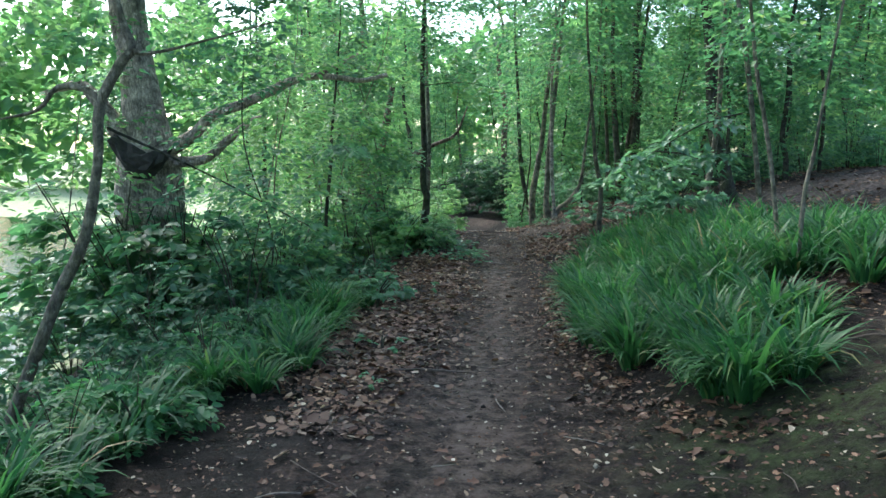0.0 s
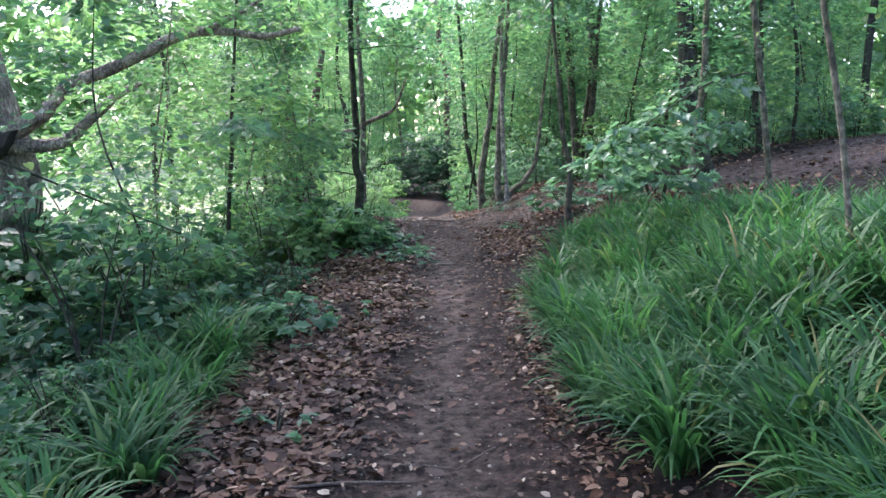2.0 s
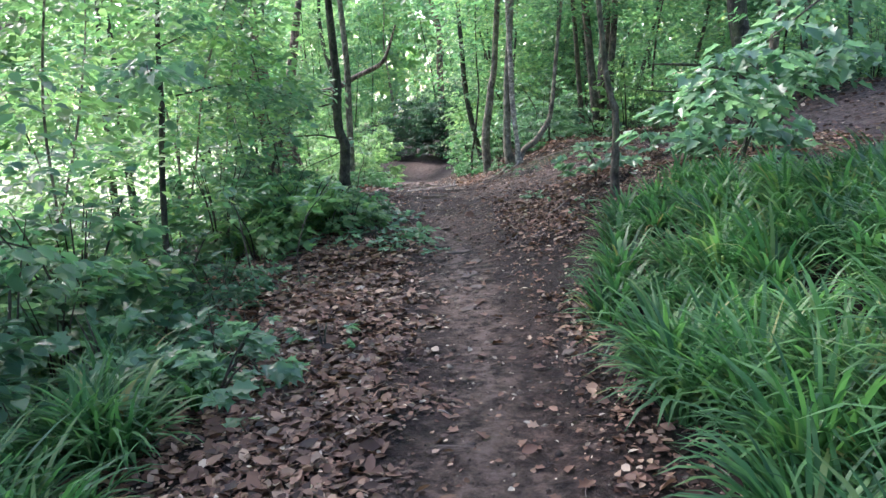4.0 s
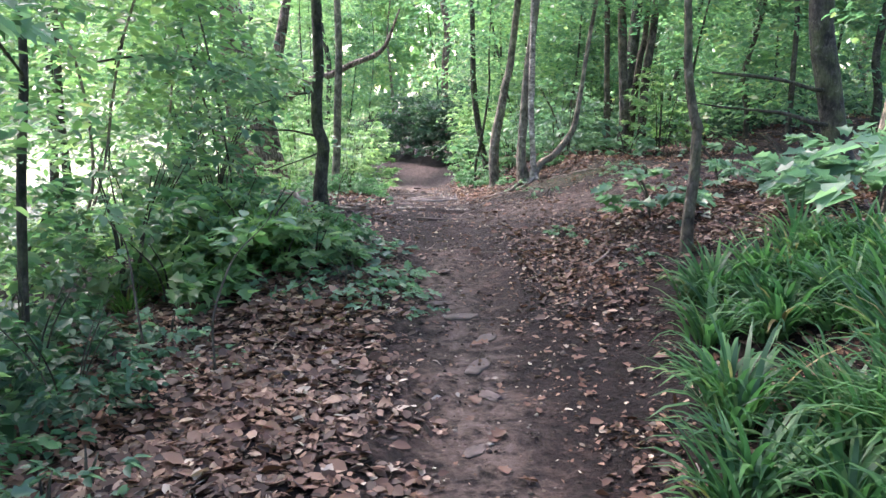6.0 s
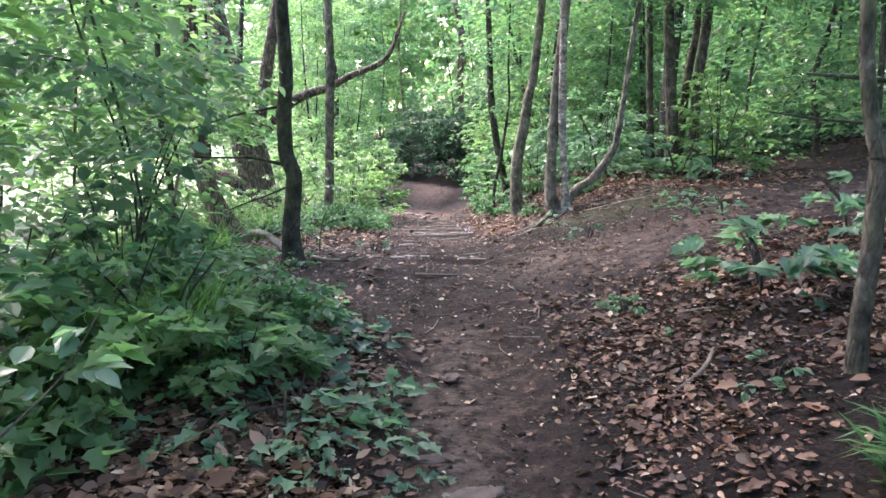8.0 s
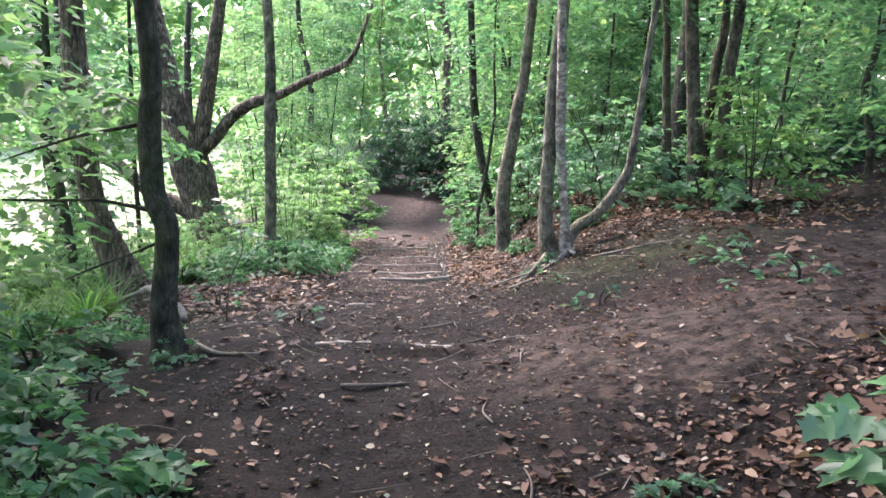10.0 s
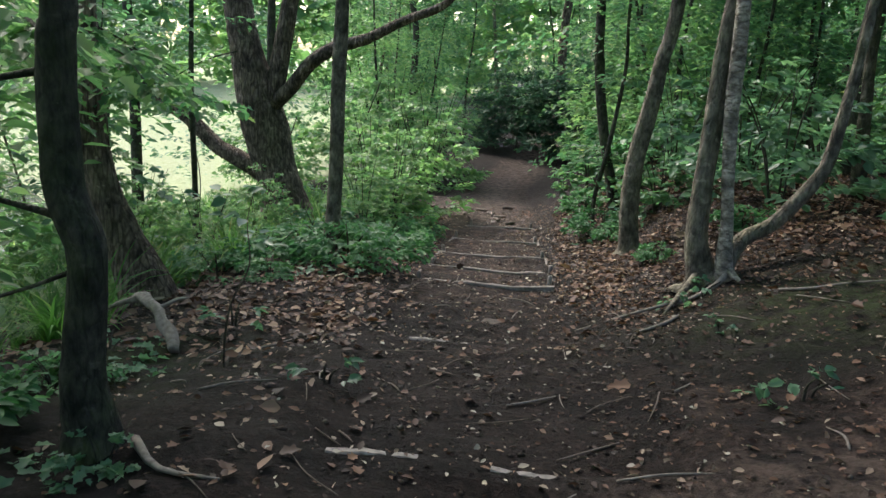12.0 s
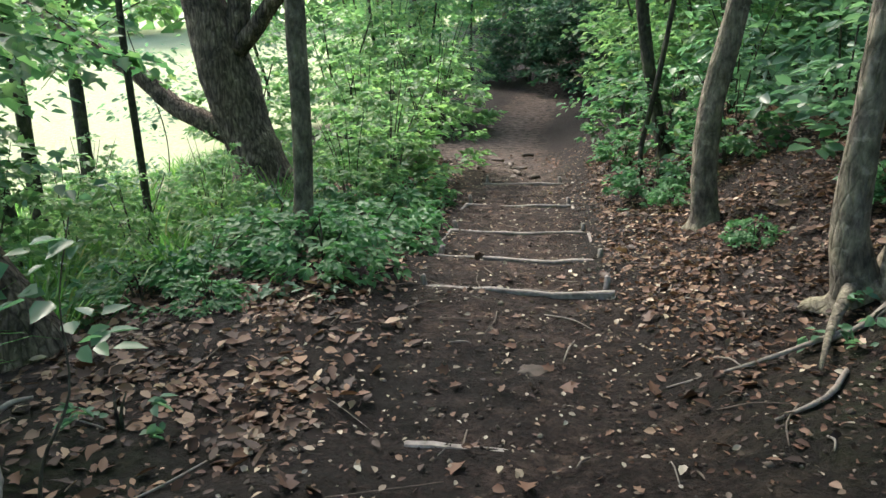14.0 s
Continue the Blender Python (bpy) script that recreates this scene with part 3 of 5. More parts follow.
tree("oak_tree", "old forked oak with rough brown bark on the slope",
     [(-3.68, 20.8, -0.95, 0.42), (-3.73, 20.8, -0.6, 0.36), (-3.85, 20.8, -0.19, 0.31), (-4.04, 20.8, 0.44, 0.33), (-4.21, 20.8, 1.14, 0.26), (-4.38, 20.8, 1.81, 0.229)],
     10, BARK_OAK, 19, 26, 3.2, 60, 0.12, low=0.5, sides=18,
     limbs=([(-4.0, 20.8, 0.45, 0.2), (-3.86, 20.8, 0.95, 0.165), (-3.76, 20.8, 1.48, 0.142), (-3.6, 20.8, 2.4, 0.12), (-3.3, 20.8, 4, 0.07)],
            [(-3.95, 20.8, -0.36, 0.17), (-4.44, 20.8, -0.12, 0.14), (-4.79, 20.8, 0.05, 0.124), (-5.24, 20.8, 0.45, 0.107), (-5.77, 20.8, 0.73, 0.091), (-6.8, 20.6, 1.5, 0.05)],
            [(-3.84, 20.75, 0.75, 0.14), (-3.58, 20.65, 0.96, 0.112), (-3.27, 20.6, 1.33, 0.097), (-2.92, 20.6, 1.57, 0.088), (-2.44, 20.6, 1.73, 0.078), (-1.93, 20.6, 1.99, 0.069), (-1.48, 20.6, 2.17, 0.058), (-1.25, 20.6, 2.35, 0.043), (-1.1, 20.6, 2.65, 0.036), (-0.9, 20.5, 3.2, 0.02)]))
tree("tree", "stout curved trunk with ridged bark on the slope",
     [(-2.78, 15.0, -0.4, 0.21), (-2.97, 15, 0.01, 0.147), (-3.11, 15, 0.41, 0.125), (-3.18, 15, 0.80, 0.119), (-3.21, 15, 1.18, 0.117), (-3.24, 15, 1.55, 0.115)],
     11, BARK_OAK, 20, 40, 3.4, 55, 0.13, low=0.4, sides=14)
for k, (x0, y0, r0, lean, seed) in enumerate(((-5.4, 18.8, 0.077, 0.0, 21), (-6.2, 21.0, 0.095, 0.0, 22), (-4.26, 19.0, 0.038, -0.02, 23), (-4.55, 17.4, 0.06, -0.12, 24), (-3.9, 16.2, 0.05, -0.1, 25), (-5.0, 23.5, 0.1, 0.04, 26), (-6.8, 16.5, 0.08, 0.02, 27), (-5.6, 14.6, 0.07, -0.05, 28))):
    g0 = ground_z(x0, y0)
    tree("tree", "slim dark trunk at the edge of the open ground", [(x0, y0, g0 - 0.1, r0 * 1.2), (x0 + lean, y0, g0 + 1, r0), (x0 + lean * 2.2, y0, g0 + 2.2, r0 * 0.9)],
         7.5, BARK_DARK, seed, 16, 1.7, 42, 0.1, low=0.3, group="trunks by the open ground", sides=8)

tree("sapling", "slim grey sapling with a pale knot standing in leaf litter",
     [(1.85, 8.13, 0.3, 0.052), (1.84, 8.13, 0.64, 0.043), (1.85, 8.13, 0.93, 0.039), (1.845, 8.13, 1.24, 0.037), (1.84, 8.13, 1.30, 0.043), (1.80, 8.13, 1.4, 0.034), (1.74, 8.13, 1.7, 0.03), (1.71, 8.13, 2.01, 0.027)],
     7.5, BARK_MID, 31, 60, 2.2, 50, 0.11, low=0.36, category="sapling", flare=0.25)
tree("tree", "dark straight trunk with bare side branches on the bank",
     [(5.28, 12.6, 0.4, 0.215), (5.11, 12.6, 1.0, 0.165), (4.89, 12.6, 1.8, 0.155), (4.73, 12.6, 2.44, 0.139)],
     11, BARK_DARK, 32, 60, 2.6, 55, 0.12, low=0.45, sides=14,
     limbs=([(5.05, 12.6, 1.2, 0.03), (4.72, 12.4, 1.22, 0.027), (4.37, 12.4, 1.32, 0.023), (3.96, 12.4, 1.36, 0.017), (3.49, 12.4, 1.39, 0.013), (3.0, 12.3, 1.45, 0.006)],
            [(4.9, 12.6, 1.65, 0.03), (4.67, 12.4, 1.63, 0.026), (4.26, 12.4, 1.73, 0.023), (3.79, 12.4, 1.78, 0.02), (3.36, 12.4, 1.8, 0.01)]))
for k, rows in enumerate(([(3.75, 17, 0.3, 0.1), (3.73, 17, 1.19, 0.077), (3.74, 17, 1.89, 0.07), (3.8, 17, 2.62, 0.069)],
                          [(3.47, 17, 0.3, 0.1), (3.37, 17, 1.45, 0.083), (3.26, 17, 2.58, 0.075)],
                          [(3.25, 17.5, 0.3, 0.075), (3.15, 17.5, 1.66, 0.056), (3.09, 17.5, 2.61, 0.049)],
                          [(3.54, 17.2, 0.3, 0.08), (3.61, 17.2, 1.53, 0.059), (3.66, 17.2, 2.16, 0.058), (3.72, 17.2, 2.61, 0.051)])):
    tree("tree", "slender grey stem of a close-grown thicket", rows, 8.5, BARK_MID, 40 + k, 34, 1.8, 45, 0.1, low=0.3, group="thicket stems", sides=9)

tree("tree", "thin crooked dark tree leaning out from the bank",
     [(-4.2, 1.75, -0.9, 0.066), (-3.89, 1.75, -0.17, 0.058), (-3.62, 1.75, 0.45, 0.052), (-3.36, 1.75, 0.95, 0.048), (-3.22, 1.75, 1.59, 0.043), (-3.18, 1.75, 2.07, 0.048), (-2.97, 1.75, 2.45, 0.043), (-2.88, 1.75, 2.58, 0.036), (-3.0, 1.75, 2.96, 0.031)],
     5.5, BARK, 51, 26, 1.5, 50, 0.085, low=0.52, sides=10,
     limbs=([(-3.16, 1.75, 2.1, 0.036), (-3.3, 1.75, 2.22, 0.029), (-3.55, 1.75, 2.23, 0.024), (-3.74, 1.75, 2.04, 0.017), (-4.1, 1.7, 1.95, 0.008)],
            [(-2.9, 1.75, 2.55, 0.03), (-2.72, 1.75, 2.52, 0.018), (-2.3, 1.8, 2.62, 0.01), (-1.7, 1.9, 2.8, 0.005)]))
# crown spread extra wide above the view to shade the litter
tree("oak_tree", "large oak with a dark hollow crotch and pale spreading limbs",
     [(-5.0, 6.8, -1.2, 0.6), (-5.08, 6.8, 0.3, 0.5), (-5.11, 6.8, 1.34, 0.46), (-5.09, 6.8, 1.93, 0.349), (-5.19, 6.8, 2.6, 0.288), (-5.25, 6.8, 3.1, 0.261), (-5.34, 6.8, 3.92, 0.251)],
     12, BARK_PALE, 52, 180, 6.6, 64, 0.18, leaf=LEAF_LIT, low=0.42, sides=20, limb_mat=BARK_PALE,
     limbs=([(-5.0, 6.7, 1.5, 0.15), (-4.81, 6.6, 1.64, 0.12), (-4.32, 6.6, 1.93, 0.092), (-4.02, 6.6, 2.22, 0.083), (-3.55, 6.6, 2.39, 0.074), (-3.12, 6.6, 2.59, 0.066), (-2.7, 6.6, 2.77, 0.057), (-2.25, 6.6, 2.79, 0.045), (-1.79, 6.6, 2.74, 0.037), (-1.42, 6.6, 2.82, 0.03)],
            [(-2.5, 6.58, 2.78, 0.036), (-2.1, 6.5, 2.95, 0.028), (-1.82, 6.5, 3.11, 0.014)],
            [(-5.0, 6.65, 1.45, 0.12), (-4.77, 6.6, 1.53, 0.092), (-4.16, 6.6, 1.58, 0.075), (-3.81, 6.6, 1.85, 0.062), (-3.47, 6.6, 2.12, 0.046), (-3.21, 6.6, 2.23, 0.025)],
            [(-5.16, 6.65, 1.6, 0.19), (-5.45, 6.6, 1.97, 0.152), (-5.57, 6.6, 2.22, 0.127), (-5.86, 6.6, 2.55, 0.093), (-6.08, 6.6, 2.66, 0.068), (-6.6, 6.5, 2.5, 0.03)]))
tree("sapling", "thin dark sapling in the hedge of leaves",
     [(-2.48, 7.1, -0.1, 0.033), (-2.43, 7.1, 0.84, 0.027), (-2.37, 7.1, 1.45, 0.025), (-2.34, 7.1, 2.04, 0.022)],
     5.0, BARK_DARK, 53, 44, 1.3, 50, 0.085, low=0.1, sides=7, category="sapling")
for k, rows in enumerate(([(2.85, 2.67, 0.6, 0.024), (2.80, 2.67, 1.08, 0.022), (2.72, 2.67, 1.62, 0.022), (2.62, 2.67, 2.12, 0.02), (2.52, 2.67, 2.61, 0.017)],
                          [(2.77, 2.0, 0.6, 0.022), (2.77, 2.0, 1.05, 0.021), (2.79, 2, 1.46, 0.018), (2.84, 2, 1.74, 0.016), (2.88, 2, 2.11, 0.014)],
                          [(3.9, 6.5, 0.6, 0.042), (3.87, 6.5, 0.89, 0.04), (3.73, 6.5, 1.96, 0.036), (3.53, 6.5, 3.24, 0.033)],
                          [(3.8, 9.3, 0.6, 0.055), (3.84, 9.3, 1.17, 0.052), (3.96, 9.3, 2.36, 0.05), (3.96, 9.3, 3.36, 0.045)])):
    tree("sapling", "thin grey sapling growing up through the grass", rows, 5.5, BARK, 60 + k, 26, 1.25, 40, 0.09, low=0.32, group="saplings on the grassy bank", sides=7, category="sapling", flare=0)


for k, rows in enumerate(([(-1.17, 6.55, 0.0, 0.008), (-1.19, 6.6, 0.22, 0.007), (-1.14, 6.62, 0.42, 0.006), (-1.08, 6.7, 0.58, 0.004)],
                          [(-1.62, 6.75, -0.05, 0.008), (-1.66, 6.75, 0.3, 0.007), (-1.72, 6.8, 0.6, 0.005)],
                          [(-1.32, 13.1, 0.0, 0.007), (-1.28, 13.1, 0.25, 0.006), (-1.2, 13.15, 0.45, 0.004)])):
    tree("seedling", "thin bare-stemmed seedling with a few top leaves", rows, 0.9, BARK_MID, 70 + k, 5, 0.3, 5, 0.09, LEAF_BLUE, low=0.55, sides=6, group="bare-stemmed seedlings", category="seedling", flare=0)


# ---- the wood around: young trees in a few forms, copied ----
def young_tree(seed, top, r, n, reach, per, size, leaf, low, bark, shape=DIAMOND, wander=0.18):
    rng = np.random.RandomState(seed)
    k = wander / 0.18
    rows = [(0, 0, -0.15, r * 1.2), (rng.uniform(-0.05, 0.05) * k, rng.uniform(-0.05, 0.05) * k, 0.5, r), (rng.uniform(-0.1, 0.1) * k, rng.uniform(-0.1, 0.1) * k, 1.15, r * 0.92), (rng.uniform(-0.2, 0.2) * k, rng.uniform(-0.2, 0.2) * k, 2.2, r * 0.85)]
    rows = raise_stem(rows, top, rng, wander)
    t = thing("tree", 0, 0, 0, "slender woodland tree with fresh green leaves", "tree", "trees of the wood")
    limb("trunk", rows, bark, t, (0, 0, 0), rng, 7)
    crown(rng, rows, n, reach, per, size, leaf, t, (0, 0, 0), low, 0.12, shape)
    return t


forms = [young_tree(101, 8.5, 0.05, 76, 2.2, 50, 0.155, LEAF, 0.06, BARK_DARK), young_tree(102, 7.5, 0.035, 78, 1.9, 54, 0.14, LEAF, 0.04, BARK_DARK),
         young_tree(103, 9.5, 0.07, 72, 2.4, 50, 0.155, LEAF, 0.14, BARK_DARK), young_tree(104, 8.0, 0.045, 76, 2.2, 50, 0.155, LEAF_LIT, 0.05, BARK_DARK),
         young_tree(105, 6.0, 0.028, 66, 1.6, 54, 0.125, LEAF, 0.03, BARK_DARK), young_tree(106, 10.0, 0.09, 70, 2.6, 52, 0.16, LEAF, 0.2, BARK)]


def tall_tree(seed, r, bark):
    """A full-grown tree, added to close the wood overhead; its unseen crown casts shade."""
    rng = np.random.RandomState(seed)
    rows = raise_stem([(0, 0, -0.2, r * 1.3), (0.05, 0, 1.2, r), (0.1, 0.1, 4, r * 0.85)], 14, rng, 0.3)
    t = thing("tall_tree", 0, 0, 0, "added full-grown tree whose high spreading crown shades the wood", "tree", "high trees")
    limb("trunk", rows, bark, t, (0, 0, 0), rng, 10, flare=0.4)
    crown(rng, rows, 60, 5.0, 36, 0.34, LEAF, t, (0, 0, 0), 0.5, 0.1, spread=0.9)
    return t


talls = [tall_tree(111, 0.15, BARK_DARK), tall_tree(112, 0.2, BARK_OAK), tall_tree(113, 0.12, BARK_DARK)]
rng = np.random.RandomState(5)
spots = []


def clear_of(x, y):
    """Keep trees off the footpath, its fork and one another."""
    if abs(x - float(path_x(y))) < 1.5 + 0.5 * (y < 0) and y < 30.5:
        return False
    if x > 0.5 and -2.6 < y - (11.4 + 0.2 * (x - 0.5)) < 2.2:
        return False
    if x > 0 and -3.5 < y < 1.5 and x < 7:
        return False
    return all((x - a) ** 2 + (y - b) ** 2 > 1.0 for a, b in spots)


def scatter(count, x0, x1, y0, y1, pick):
    done = 0
    for _ in range(count * 12):
        if done >= count:
            break
        x, y = rng.uniform(x0, x1), rng.uniform(y0, y1)
        if not clear_of(x, y):
            continue
        spots.append((x, y))
        f = forms[pick[rng.randint(len(pick))]]
        m = pose(x, y, ground_z(x, y), rng.uniform(-3, 3), rng.uniform(-3, 3), rng.uniform(0, 360))
        copy_thing(f, m)
        done += 1


for x, y in ((-1.4, 12.0), (-1.8, 16.9), (1.5, 15.2), (1.1, 17.5), (-3.7, 20.8), (-3, 15), (1.85, 8.13), (5.2, 12.6), (3.5, 17), (-5.1, 6.8), (-2.4, 7.1)):
    spots.append((x, y))
# added shade trees; the one at (4.6, 21.8) cuts light on the right
for k, (x, y) in enumerate(((3.4, -1.4), (-3.5, -2.4), (0.9, -8.0), (4.6, 21.8), (3.8, -4.5), (-1.2, -9.5), (8.0, -2.5), (0.4, 40.0), (-4.6, 36.0), (15.0, 26.0))):
    spots.append((x, y))
    copy_thing(talls[k % 3], pose(x, y, ground_z(x, y), 0, 0, 77 * k))
scatter(13, 3.4, 9, 16.0, 26, (0, 1, 2, 4, 0))
scatter(9, 7.0, 13, 2, 7.5, (3, 1, 2, 5))
scatter(14, 8, 20, 8, 36, (0, 1, 2, 3, 5))
scatter(13, 1.7, 8, 24, 37, (3, 1, 3, 4))
scatter(3, -7, -2.5, 26.5, 34, (3, 3, 4))
scatter(24, -9, 11, 36, 50, (0, 3, 3, 5))
airy = [young_tree(107, 5.5, 0.012, 56, 1.5, 27, 0.115, LEAF_LIT, 0.03, BARK, OVATE, 0.42), young_tree(108, 4.5, 0.010, 50, 1.3, 27, 0.11, LEAF_BLUE, 0.02, BARK_DARK, OVATE, 0.36), young_tree(109, 5.0, 0.016, 54, 1.5, 27, 0.11, LEAF_LIT, 0.06, BARK, OVATE, 0.5)]
for k, (x, y) in enumerate(((-2.75, 8.7), (-2.3, 10.4), (-3.3, 9.6), (-3.2, 6.4), (-3.7, 11.3), (-3.9, 8.0), (-4.6, 9.8), (-2.7, 4.6), (-2.4, 11.7), (-3.0, 10.9), (-2.0, 9.9), (-3.3, 12.7), (-5.6, 5.2), (-6.0, 8.8), (-6.6, 11.5), (-5.2, 15.4), (-5.4, 25.0), (-5.6, 0.8), (-6.4, 3.0), (-4.3, 16.5), (-5.6, 17.6), (-6.9, 18.4), (-6.1, 22.8), (-4.7, 13.9))):
    copy_thing(airy[k % 3], pose(x, y, ground_z(x, y), 0, 0, 90 * x))
for k, f in enumerate(airy):
    f.matrix_world = pose(-5.4 - k, 12.4 + k, ground_z(-5.4 - k, 12.4 + k))
for k, f in enumerate(forms):
    f.matrix_world = pose(9.5 + 2.1 * k, 27 + 3 * (k % 2), ground_z(9.5 + 2.1 * k, 27 + 3 * (k % 2)))
for k, f in enumerate(talls):
    f.matrix_world = pose(11 + 4 * k, 31, ground_z(11 + 4 * k, 31))


# a belt of trees far off closes the view on all sides
def tree_belt():
    rng = np.random.RandomState(9)
    n = 60000
    a = rng.uniform(0, 6.283, n)
    lobe = 0.5 + 0.5 * np.sin(a * 23) * np.sin(a * 9 + 1)
    r = 62 + 10 * rng.uniform(0, 1, n) + 5 * np.sin(a * 17)
    top = 13 + 5 * lobe + 2 * np.sin(a * 41)
    # low scrub on the far shore of the pond
    top = top * (1 - 0.68 * smooth(0.35, 0.75, -np.cos(a - 0.25)))
    h = rng.uniform(0, 1, n) ** 0.8 * top
    pos = np.stack([r * np.cos(a), 10 + r * np.sin(a), h - 1.5], 1)
    nrm = rng.normal(0, 1, (n, 3))
    along = rng.normal(0, 1, (n, 3))
    ln = rng.uniform(0.9, 2.0, n)
    ob = leaves("far_trees", pos, along, nrm, ln, ln * 0.7, LEAF_LIT, None, DIAMOND)
    tagged(ob, "distant belt of leafy trees beyond the open ground", "trees", kind="stuff")


tree_belt()


# ---- shrubs ----
def shrub(seed, wide, tall, n, per, size, leaf, label, name="shrub", shape=OVATE, stems=5, bark=None, low=0.1):
    rng = np.random.RandomState(seed)
    t = thing(name, 0, 0, 0, label, "shrub", name + " undergrowth")
    for k in range(stems):
        a = rng.uniform(0, 6.28)
        d = rng.uniform(0.3, 0.8) * wide * 0.5
        limb("stem", [(0.05 * math.cos(a), 0.05 * math.sin(a), -0.1, 0.012), (0.4 * d * math.cos(a), 0.4 * d * math.sin(a), 0.5 * tall, 0.009), (d * math.cos(a), d * math.sin(a), 0.95 * tall, 0.004)], bark or BARK_DARK, t, (0, 0, 0), rng, 5, per=3)
    az = rng.uniform(0, 6.283, n)
    rad = np.sqrt(rng.uniform(0, 1, n)) * wide * 0.42
    zz = (low + (1 - low) * rng.uniform(0, 1, n)) * tall * np.sqrt(np.clip(1 - (rad / (wide * 0.5)) ** 2, 0.05, 1))
    org = np.stack([rad * np.cos(az), rad * np.sin(az), zz], 1)
    az2 = az + rng.normal(0, 0.7, n)
    hd = np.stack([np.cos(az2), np.sin(az2), rng.uniform(-0.15, 0.5, n)], 1)
    arr = sprays(rng, org, hd, rng.uniform(0.18, 0.45, n) * wide * 0.6, per, size, 0.2, 0.4, 0.6)
    leaves("foliage", *arr, leaf, t, shape)
    return t


hazel = shrub(201, 1.8, 1.6, 52, 15, 0.135, LEAF_BLUE, "leafy green hazel-like shrub on the bank")
hazel2 = shrub(202, 1.3, 1.1, 60, 16, 0.115, LEAF, "low leafy green shrub beside the path")
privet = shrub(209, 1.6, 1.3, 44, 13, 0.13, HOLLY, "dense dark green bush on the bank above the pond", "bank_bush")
bright = shrub(203, 1.6, 2.0, 80, 24, 0.12, LEAF_LIT, "shrub with leaves coloured light green as if in daylight", shape=DIAMOND)
bramble = shrub(204, 0.95, 0.42, 60, 16, 0.08, IVY, "low bramble with dull green leaves", "bramble", OVATE, 4)
holly = shrub(205, 3.2, 3.8, 260, 40, 0.15, HOLLY, "dark evergreen holly bush at the end of the path", "holly_bush", DIAMOND, 7)
maple = shrub(206, 1.1, 0.55, 18, 9, 0.15, LEAF_BLUE, "maple seedling with broad pale green leaves", "maple_seedling", LOBED, 3)
ivy = shrub(207, 1.0, 0.35, 80, 16, 0.07, IVY, "ground ivy and bramble round a tree's foot", "ivy_patch", OVATE, 3)


sycamore = shrub(211, 1.1, 0.6, 22, 9, 0.15, LEAF_LIT, "young sycamore with broad bright green leaves", "sycamore_seedling", LOBED, 3)
creeper = shrub(210, 0.95, 0.13, 19, 5, 0.1, LEAF_BLUE, "creeping low leaves spread flat over the litter", "creeper", LOBED, 3)


def put(f, rows, spin=0):
    for k, (x, y, s) in enumerate(rows):
        c = copy_thing(f, pose(x, y, ground_z(x, y) - 0.03, 0, 0, (spin + 67 * k) % 360))
        c.scale = (s, s, s * (0.9 + 0.2 * ((k * 37) % 10) / 10))


put(hazel, ((-4.75, 6.0, 1.5), (-5.1, 5.7, 1.6), (-4.45, 5.1, 1.35), (-4.15, 4.3, 1.0), (-5.7, 3.0, 0.9), (-5.1, 1.5, 0.7), (-7.4, 1.4, 1.2), (-2.6, 4.6, 0.8), (-2.9, 6.2, 0.85), (-3.2, 8.0, 0.9), (-2.7, 9.6, 0.85), (-3.9, 5.3, 1.25), (-4.5, 5.9, 1.35), (-4.6, 3.6, 0.7), (-2.4, 10.6, 0.9), (2.5, 19.0, 1.0), (2.1, 21.5, 1.1), (3.0, 24.0, 1.2)))
put(hazel2, ((-2.75, 6.2, 0.8), (-2.3, 8.3, 0.95), (-1.75, 9.1, 0.75), (-2.1, 10.2, 0.9), (-2.5, 5.0, 0.7), (1.3, 21.2, 0.9), (0.95, 23.0, 0.9), (1.3, 24.6, 1.0), (1.6, 19.0, 0.8), (-2.3, 18.0, 0.6), (-2.1, 21.0, 0.9), (-3.3, 4.6, 1.0), (-3.7, 3.9, 0.85), (-4.2, 4.8, 1.4), (-2.6, 5.6, 1.1), (-4.1, 5.7, 1.8), (-4.5, 6.1, 2.0), (-5.3, 5.8, 2.0)), 20)
put(bright, ((-1.95, 20.4, 0.85), (-1.75, 22.0, 0.95), (-2.0, 18.9, 0.6), (-2.95, 23.2, 1.0), (-4.1, 25.8, 1.3), (-4.6, 22.6, 1.0), (-5.6, 20.0, 0.7), (-4.4, 16.8, 0.7), (-5.2, 11.2, 0.8), (-6.6, 8.4, 0.7), (-2.6, 28.0, 1.4), (-4.0, 30.0, 1.5), (1.6, 27.5, 1.3), (2.4, 30.0, 1.4), (-5.8, 0.6, 0.7), (-3.2, 16.9, 0.5), (-3.7, 15.8, 0.55), (-2.9, 17.7, 0.5), (-4.2, 17.5, 0.6), (-4.9, 16.0, 0.7), (-3.5, 18.8, 0.5)), 40)
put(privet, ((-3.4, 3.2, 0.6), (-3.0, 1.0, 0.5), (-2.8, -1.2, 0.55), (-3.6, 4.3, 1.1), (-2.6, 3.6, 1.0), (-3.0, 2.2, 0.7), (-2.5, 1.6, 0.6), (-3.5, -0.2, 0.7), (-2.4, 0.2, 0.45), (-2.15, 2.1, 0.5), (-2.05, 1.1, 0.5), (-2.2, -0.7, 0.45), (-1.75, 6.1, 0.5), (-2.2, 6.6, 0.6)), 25)
